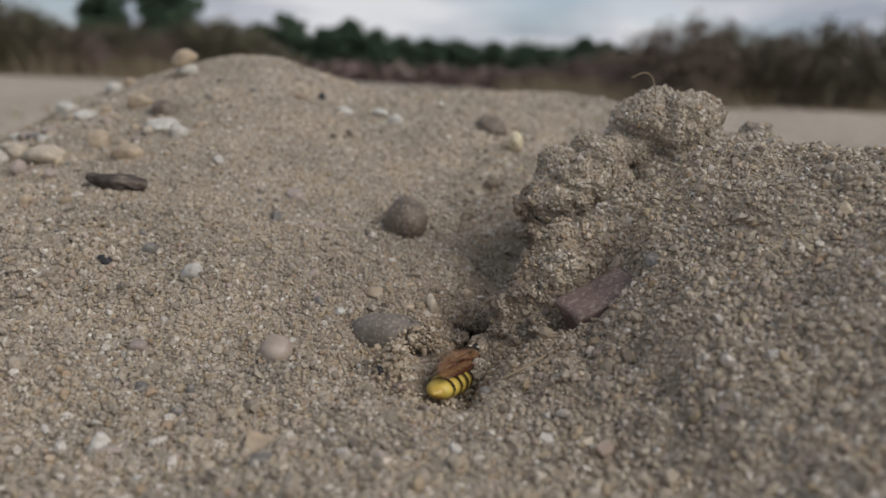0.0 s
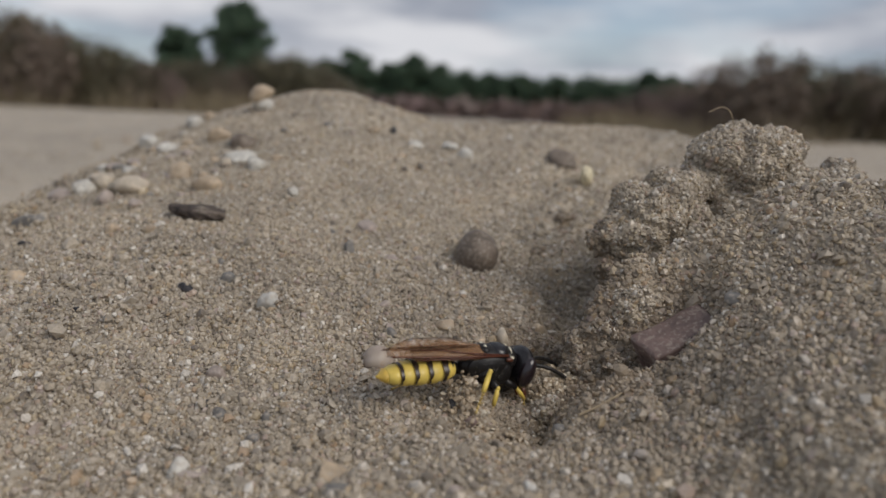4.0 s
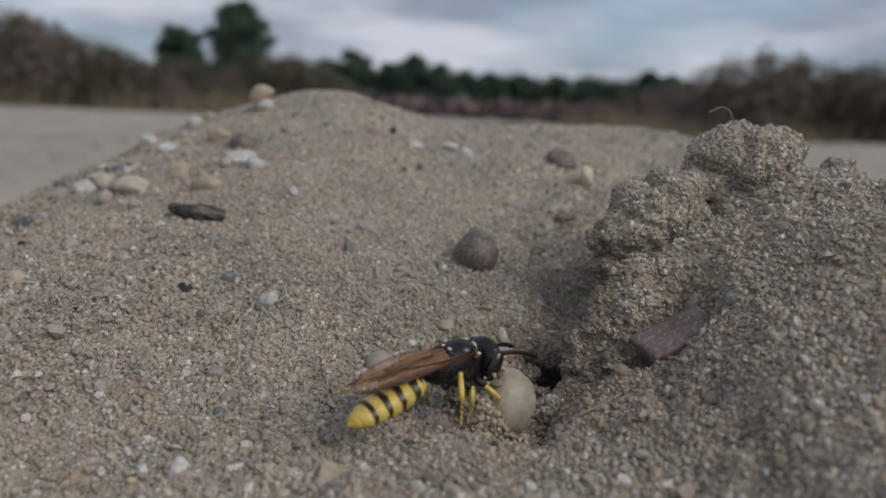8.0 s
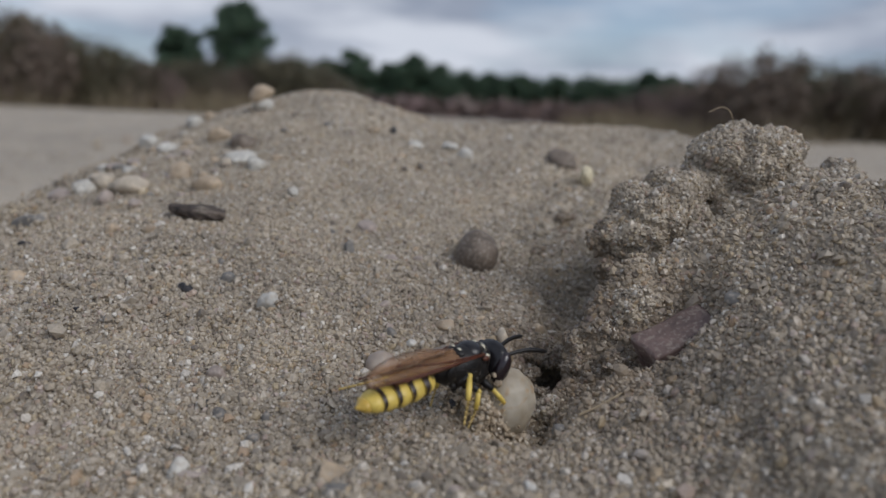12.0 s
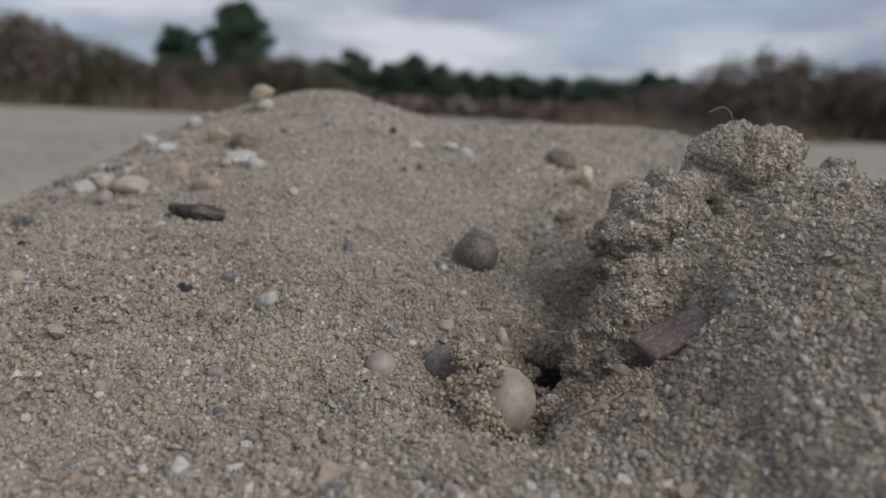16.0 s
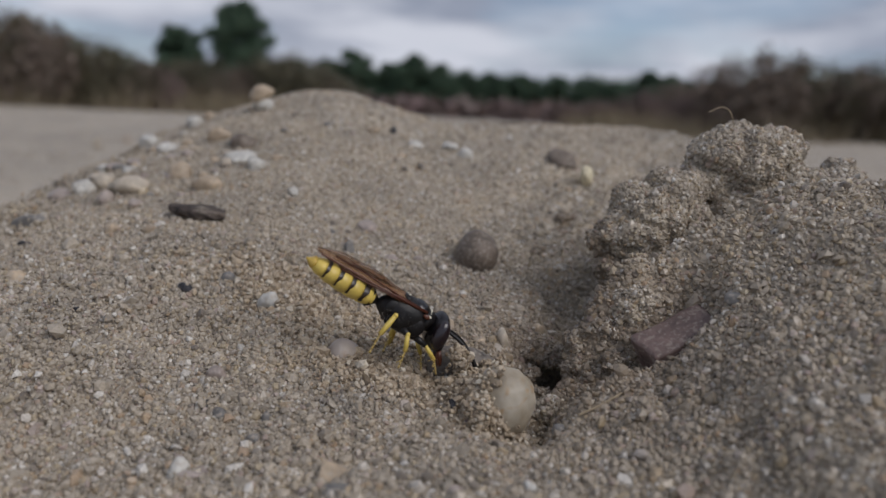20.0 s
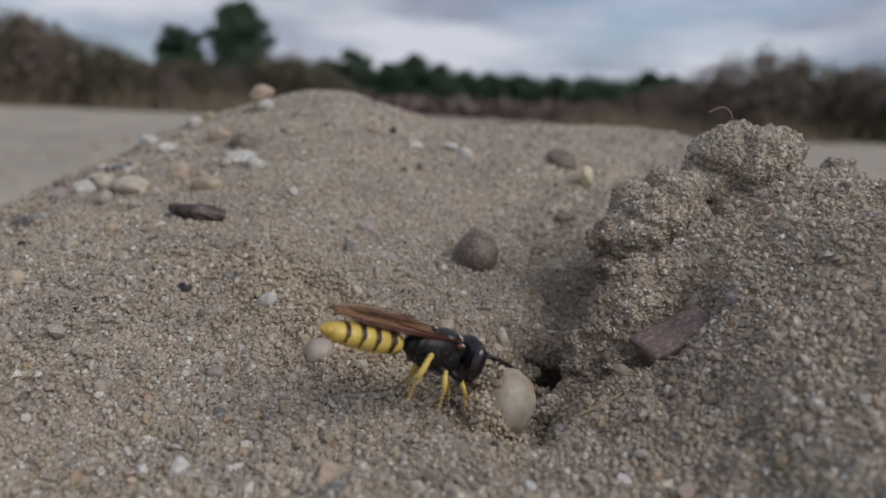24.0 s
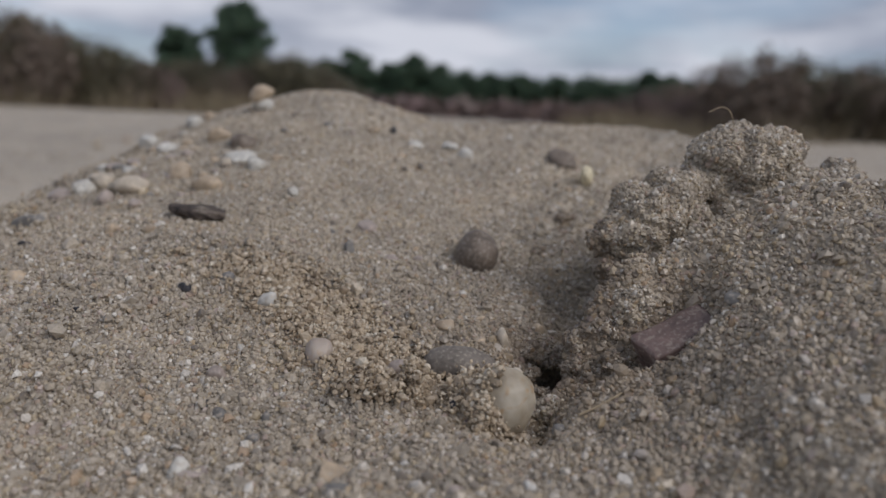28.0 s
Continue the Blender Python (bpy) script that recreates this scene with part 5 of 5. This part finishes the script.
    plan = {"front": (-0.75, [(1.2, 0.9, -0.5), (2.4, 1.1, -1.5), (3.3, 0.9, -2.9)], 0.23),
            "middle": (-2.1, [(0.5, 1.3, -0.1), (0.95, 1.55, -1.6), (1.15, 1.45, -3.3)], 0.25),
            "hind": (-3.3, [(-0.2, 1.35, 0.85), (-0.8, 1.7, -1.2), (-0.8, 1.6, -3.2)], 0.28)}
    for s in (1, -1):
        for kind, (hx, joints, w) in plan.items():
            if kind == "hind" and s > 0:
                joints = [(-1.7, 1.5, 0.2), (-4.4, 1.9, -0.7), (-8.2, 2.0, -1.5)]      # trails behind
            k1, k2, k3 = [Vector((j[0], s * j[1], j[2])) * 0.9 for j in joints]
            leg = part("leg", ellipsoid(0, 0, 0, 0.42, 0.36, 0.42, 2), BLACK_SHELL, wasp, kind + " leg with yellow shin")
            leg.location = (hx * MM, s * 0.75 * MM, -1.05 * MM)

            def limb(a, b, r0, r1, r2):
                return loft([(*a, r0, r0), (*(a * 0.55 + b * 0.45), r1, r1), (*b, r2, r2)], 10)
            part("thigh", limb(Vector((0, 0, 0)), k1, w * 1.0, w * 1.35, w * 0.8), BLACK_SHELL, leg, "black thigh")
            part("knee", ellipsoid(*k1, w * 0.8, w * 0.8, w * 0.8, 2), YELLOW, leg)
            part("shin", limb(k1, k2, w * 0.68, w * 0.86, w * 0.7), YELLOW, leg, "yellow shin")
            foot = bmesh.new()
            for j in range(5):
                a, b = k2.lerp(k3, j / 5), k2.lerp(k3, (j + 0.92) / 5)
                loft([(*a, w * 0.28, w * 0.28), (*b, w * 0.36, w * 0.36)], 7, foot)
            part("foot", foot, STRAW, leg, "straw-coloured jointed foot")
            spines = bmesh.new()
            for j in range(9):
                p = k2.lerp(k3, j / 9) if j < 6 else k1.lerp(k2, 0.5 + j / 20)
                d = Vector((rng.uniform(-0.6, 0.1), s * rng.uniform(0.1, 0.6), rng.uniform(-0.4, 0.1)))
                loft([(*p, 0.04, 0.04), (*(p + d), 0.01, 0.01)], 4, spines)
            part("spine", spines, STRAW, leg)
            legs[(kind, s)] = leg
    return wasp, head, abdomen, legs, feelers


wasp, wasp_head, wasp_abdomen, wasp_legs, wasp_feelers = build_wasp()


# ---------------------------------------------------------------- what moves
def on_sand(x, y, over=0.0):
    """A pose on the sand at x, y in millimetres."""
    return pose(x * MM, y * MM, (float(sand_height(x, y)) + over) * MM)


def motions():
    walk(wasp, [
        (0.00, pose(0.01150, 0.07120, 0.02340, 0.0, 7.5, 63.4)),
        (0.25, pose(0.01153, 0.07058, 0.02420, 0.0, 6.5, 63.7)),
        (0.40, pose(0.00593, 0.06643, 0.02656, 0.0, 12.2, 41.2)),
        (0.50, pose(0.00799, 0.06527, 0.02864, 0.0, 33.9, 49.7)),
        (0.60, pose(0.00641, 0.06657, 0.02734, 0.0, 12.5, 35.4)),
        (0.70, pose(0.00586, 0.06670, 0.02807, 0.0, 15.5, 41.8)),
        (0.80, pose(0.00719, 0.06653, 0.02712, 0.0, 10.2, 34.0)),
        (0.90, pose(0.00716, 0.06662, 0.02763, 0.0, 11.2, 32.5)),
        (1.00, pose(0.00729, 0.06527, 0.02861, 0.0, 23.3, 39.2)),
        (1.10, pose(0.00850, 0.06523, 0.02842, 0.0, 33.4, 35.4)),
        (1.20, pose(0.00965, 0.06707, 0.02731, 0.0, 48.8, 14.9)),
        (1.30, pose(0.00669, 0.06666, 0.02786, 0.0, 8.7, 41.2)),
        (1.60, pose(0.00738, 0.06657, 0.02738, 0.0, 4.5, 33.6)),
        (2.00, pose(0.00793, 0.06664, 0.02776, 0.0, 4.5, 15.5)),
        (2.30, pose(0.00750, 0.06649, 0.02693, 0.0, 12.9, 34.0)),
        (2.60, pose(0.00832, 0.06670, 0.02808, 0.0, 3.3, 15.8)),
        (3.00, pose(0.00755, 0.06653, 0.02714, 0.0, -1.5, 18.6)),
        (3.30, pose(0.00718, 0.06654, 0.02722, 8.0, 1.5, 18.0)),
        (3.50, pose(0.00701, 0.06662, 0.02767, 5.0, 9.3, 24.9)),
        (4.20, pose(0.00586, 0.06670, 0.02807, 5.0, 7.0, 28.9)),
        (4.80, pose(0.00427, 0.06245, 0.02991, 10.0, 5.3, 35.9)),
        (5.50, pose(0.00344, 0.06251, 0.03025, 5.0, -0.1, 32.9)),
        (5.70, pose(0.00316, 0.06246, 0.02996, 7.0, -6.1, 28.4)),
        (6.00, pose(0.00336, 0.06244, 0.02987, 8.0, -10.0, 27.4)),
        (6.30, pose(0.00282, 0.06248, 0.03009, 8.0, -7.8, 26.9)),
        (6.60, pose(0.00273, 0.06246, 0.02999, 8.0, -7.9, 27.3)),
        (7.00, pose(0.00274, 0.06242, 0.02975, 7.0, -8.1, 27.9)),
        (7.50, pose(0.00257, 0.06235, 0.02937, 8.0, -9.5, 29.5)),
        (8.00, pose(0.00289, 0.06242, 0.02976, 8.0, -5.0, 41.3)),
        (8.50, pose(0.00299, 0.06241, 0.02967, 8.0, -10.5, 37.0)),
        (9.00, pose(0.00299, 0.06241, 0.02967, 8.0, -3.5, 44.5)),
        (9.50, pose(0.00294, 0.06239, 0.02957, 8.0, -13.2, 40.1)),
        (10.00, pose(0.00289, 0.06241, 0.02967, 8.0, -6.6, 41.4)),
        (10.50, pose(0.00284, 0.06241, 0.02966, 8.0, -12.5, 40.3)),
        (11.00, pose(0.00322, 0.06242, 0.02973, 7.0, 0.0, 36.7)),
        (11.30, pose(0.00299, 0.06240, 0.02962, 8.0, -6.3, 44.8)),
        (11.60, pose(0.00291, 0.06232, 0.02915, 8.0, -15.1, 34.9)),
        (12.00, pose(0.00357, 0.06239, 0.02955, 7.0, -1.3, 42.5)),
        (12.30, pose(0.00301, 0.06232, 0.02915, 8.0, -7.1, 40.5)),
        (12.50, pose(0.00288, 0.06227, 0.02891, 8.0, -7.7, 42.6)),
        (12.90, pose(0.00429, 0.06237, 0.02944, 20.0, -7.4, 38.6)),
        (13.20, pose(0.00798, 0.06712, 0.02760, 5.0, 9.3, 33.2)),
        (13.45, pose(0.01041, 0.06982, 0.02567, 0.0, 29.7, 29.1)),
        (13.70, pose(0.01214, 0.07244, 0.02324, 0.0, 33.7, 42.4)),
        (13.90, pose(0.01307, 0.07420, 0.02171, 0.0, 38.5, 54.0)),
        (14.15, pose(0.02042, 0.08157, 0.01125, 0.0, 39.7, 43.9)),
        (17.60, pose(0.02042, 0.08157, 0.01125, 0.0, 36.3, 43.9)),
        (17.80, pose(0.01579, 0.07483, 0.01785, 16.0, 48.2, 2.4)),
        (17.90, pose(0.01503, 0.07389, 0.01947, 16.0, 45.6, 1.3)),
        (18.00, pose(0.01410, 0.07303, 0.02144, 16.0, 40.0, 1.5)),
        (18.20, pose(0.01187, 0.07133, 0.02427, 16.0, 35.8, 5.7)),
        (18.40, pose(0.00991, 0.06962, 0.02748, 16.0, 23.2, 9.8)),
        (18.60, pose(0.00785, 0.06905, 0.03005, 16.0, 14.8, 11.3)),
        (18.80, pose(0.00696, 0.06772, 0.03101, 0.0, 8.2, 24.7)),
        (19.00, pose(0.00145, 0.07082, 0.03127, 0.0, 13.3, 18.7)),
        (19.30, pose(-0.00263, 0.06975, 0.03099, 0.0, 20.2, 12.8)),
        (19.60, pose(-0.00237, 0.06893, 0.03068, 0.0, 20.4, 19.6)),
        (20.00, pose(-0.00137, 0.06903, 0.03037, 0.0, 32.6, 16.8)),
        (20.40, pose(-0.00171, 0.06696, 0.03041, 0.0, 19.7, 25.5)),
        (20.80, pose(-0.00029, 0.06508, 0.03015, 0.0, 28.6, 15.7)),
        (21.20, pose(-0.00129, 0.06678, 0.03027, 0.0, 21.2, 24.9)),
        (21.50, pose(-0.00142, 0.06739, 0.03030, 0.0, 16.9, 29.7)),
        (22.20, pose(-0.00042, 0.06931, 0.03022, 0.0, 19.1, 18.6)),
        (22.80, pose(0.00040, 0.06831, 0.02974, 0.0, 13.8, 19.2)),
        (23.50, pose(0.00123, 0.06211, 0.03028, 0.0, 21.5, 31.1)),
        (23.80, pose(0.00162, 0.06157, 0.03008, 0.0, 19.7, 31.9)),
        (24.00, pose(0.00143, 0.06167, 0.03009, 0.0, 20.8, 32.1)),
        (24.30, pose(0.00213, 0.06164, 0.03018, 0.0, 24.4, 28.0)),
        (24.60, pose(0.00241, 0.06188, 0.03041, 0.0, 19.2, 33.1)),
        (25.00, pose(0.00437, 0.06352, 0.03078, 0.0, 18.1, 26.7)),
        (25.30, pose(0.00518, 0.06492, 0.03008, 0.0, 13.9, 28.4)),
        (25.60, pose(0.00457, 0.06600, 0.03045, 0.0, 19.1, 22.7)),
        (25.80, pose(0.00985, 0.06962, 0.02674, 16.0, 20.5, 11.0)),
        (26.00, pose(0.01181, 0.07061, 0.02530, 16.0, 28.7, 7.5)),
        (26.30, pose(0.01270, 0.07145, 0.02450, 16.0, 30.0, 5.2)),
        (26.60, pose(0.01417, 0.07236, 0.02283, 16.0, 24.0, 5.7)),
        (26.80, pose(0.01408, 0.07221, 0.02170, 16.0, 36.6, 3.3)),
        (27.00, pose(0.01559, 0.07076, 0.02106, 16.0, 29.2, 5.1)),
        (27.20, pose(0.01626, 0.07182, 0.01862, 16.0, 46.8, 6.5)),
        (27.60, pose(0.02042, 0.08157, 0.01125, 0.0, 41.5, 43.9)),
        (28.00, pose(0.02042, 0.08157, 0.01125, 0.0, 43.7, 43.9)),
    ])
    walk(wasp_head, [(t, pose(0, 0, 0, 0, a, 0)) for t, a in (
        (0, 5), (0.5, 10), (1.0, 0), (1.3, 10), (1.6, 0), (2.0, 8), (2.6, -5), (3.0, 8), (3.5, 0), (5.5, 8), (6, 14), (6.6, 10), (7.5, 14), (9, 12), (10, 16), (11, 8), (12, 10), (12.6, 6), (13.5, 0), (17.8, 0), (18.6, 5), (19, -14), (19.6, -12), (20, -20), (20.8, -16), (21.5, -8), (23.5, -12), (24.3, -18), (25, -28), (25.6, -16), (26.3, 0), (28, 0))])
    walk(wasp_abdomen, [(t, pose(-4.75 * MM, 0, -0.28 * MM, 0, -a, 0)) for t, a in (
        (0, 2), (0.5, -8), (1.0, 4), (1.2, 4), (1.6, 4), (2.6, 6), (3.0, 8), (3.5, 8), (5.5, 8), (7.5, 14), (9.5, 15), (11, 4), (12, 6), (12.5, 14), (13.4, -6), (17.9, -14), (18.0, -12), (18.2, 14), (18.4, 16), (18.6, -4), (18.8, 14), (19.3, 0), (20, 0), (20.4, 12), (20.8, 0), (21.5, 8), (23.5, 0), (23.8, 6), (24.3, 0), (24.6, 6), (25, 6), (25.6, -6), (25.8, 16), (26.3, -2), (26.8, -12), (28, 0))])
    for k, feeler in enumerate(wasp_feelers):
        at = feeler.location.copy()
        walk(feeler, [(t, pose(at.x, at.y, at.z, 0, a + (6 if k else 0) * math.sin(t * 2.3), 0)) for t, a in (
            (0, -10), (2, -6), (3.5, -12), (5.5, -30), (6, -20), (7, -40), (8, -26), (9, -44), (10, -28), (11, -16), (12, -42), (12.6, -38), (13.5, 0), (17.8, 0), (19, 4), (20, 8), (21, 14), (23.5, -6), (25, 10), (26.3, 0), (28, 0))])
    # legs: scraping fore legs, braced middle and hind legs
    busy = ((0.0, 3.5), (5.5, 13.0), (18.0, 27.0))
    for (kind, s), leg in wasp_legs.items():
        hip = leg.location.copy()
        rows, t, k = [], 0.0, 0
        while t <= 28.0:
            digs = any(a <= t <= b for a, b in busy)
            beat = (math.sin(k * 2.1 + (1.6 if s > 0 else 0)) if digs else 0.0)
            at_stone = 5.0 < t < 13.0
            braced = t < 13.2
            if kind == "front":
                turn = (0, (4 if braced else 0) + (6 if at_stone else 14) * beat, -32 + 5 * beat if at_stone and s < 0 else -s * (14 + 6 * beat))
            elif kind == "middle":
                turn = (0, (24 if braced else 0) + 6 * beat, s * (4 + 6 * beat))
            elif s > 0:
                turn = (0, (-3 if at_stone else -16 if braced else -22) + 3 * beat, 3 * beat - (24 if at_stone else 8 if braced else 108))
            else:
                turn = (-14 if braced else 0, (30 if braced else 0) + 5 * beat, s * (6 * beat - (20 if braced else 0)))
            rows.append((t, pose(hip.x, hip.y, hip.z, *turn)))
            t, k = round(t + 0.25, 2), k + 1
        walk(leg, rows)
    walk(quartz, [(t, pose(x * MM, y * MM, z * MM, 0, a, b)) for t, x, y, z, a, b in (
        (0.0, 12.00, 70.24, 22.58, 50, 0), (3.5, 12.00, 70.24, 22.58, 50, 0), (4.6, 9.08, 66.71, 24.93, 20, 0),
        (5.4, 5.65, 63.19, 25.47, -8, 0), (12.5, 5.65, 63.19, 25.47, -8, 0), (28.0, 5.65, 63.19, 25.47, -8, 0))])
    walk(rosy, [(t, pose(x * MM, y * MM, z * MM, 0, a, 0)) for t, x, y, z, a in (
        (0, -7.97, 65.90, 25.88, 0), (2.6, -7.97, 65.90, 25.88, -8), (3.0, -7.97, 65.90, 25.88, -16), (3.5, -6.20, 70.04, 26.60, -24), (5.5, -5.50, 69.57, 26.23, -32), (18.2, -5.47, 69.30, 26.16, -40), (19.3, -7.19, 69.23, 26.66, -48), (20.0, -9.15, 69.92, 27.07, -56), (20.8, -11.18, 69.51, 27.33, -64), (21.5, -11.29, 69.18, 27.21, -72), (28, -11.29, 69.18, 27.21, -80))])
    # sand that the digging throws out
    deep = pose(23.80 * MM, 84.82 * MM, 6.76 * MM)
    mouth = pose(11.30 * MM, 72.80 * MM, 23.85 * MM)
    walk(heaps[0], [(0.0, deep), (14.0, deep), (14.4, mouth), (14.85, on_sand(2.7, 68.8, -0.3)), (19.6, on_sand(2.7, 68.8, -0.3)), (20.6, on_sand(1.9, 67.0, -0.2)),
                    (24.4, on_sand(1.9, 67.0, -0.2)), (25.2, on_sand(-1.6, 64.6, -0.3)), (28.0, on_sand(-1.6, 64.6, -0.3))])
    walk(heaps[1], [(0.0, deep), (17.4, deep), (17.65, mouth), (17.95, on_sand(3.6, 68.9, 0.9)), (18.4, on_sand(1.2, 68.4, 0.2)), (19.4, on_sand(0.6, 68.0, 0.1)), (19.9, on_sand(3.0, 67.8, 0.3)),
                    (24.4, on_sand(3.0, 67.8, 0.3)), (25.2, on_sand(-5.6, 64.6, 0.1)), (28.0, on_sand(-5.6, 64.6, 0.1))])
    walk(heaps[3], [(0.0, deep), (27.1, deep), (27.38, mouth), (27.75, on_sand(5.0, 69.2, 0.8)), (28.0, on_sand(4.4, 69.0, 0.6))])
    walk(heaps[6], [(0.0, on_sand(4.9, 69.5, 0.2)), (24.2, on_sand(4.9, 69.5, 0.2)), (24.9, on_sand(-2.6, 65.8, -0.2)), (28.0, on_sand(-2.6, 65.8, -0.2))])
    walk(grey_pebble, [(0.0, on_sand(-3.6, 67.6, -3.0)), (25.2, on_sand(-3.6, 67.6, -3.0)), (25.9, on_sand(-3.6, 68.0, 1.0)), (28.0, on_sand(-3.6, 68.0, 1.0))])
    walk(heaps[2], [(t, on_sand(-4.37, 67.62, d)) for t, d in ((0.0, -4.0), (18.9, -4.0), (19.3, -0.1), (20.2, 0.15), (25.8, 0.2), (27.4, 0.4), (28.0, 0.4))])
    walk(heaps[4], [(t, on_sand(-10.09, 74.46, d)) for t, d in ((0.0, -4.0), (19.0, -4.0), (19.4, -0.1), (24.0, 0.2), (25.8, 0.3), (27.4, 0.45), (28.0, 0.45))])
    walk(heaps[5], [(t, on_sand(-16.82, 79.29, d)) for t, d in ((0.0, -4.0), (19.2, -4.0), (19.6, -0.1), (20.6, 0.2), (25.8, 0.3), (27.4, 0.4), (28.0, 0.4))])


motions()
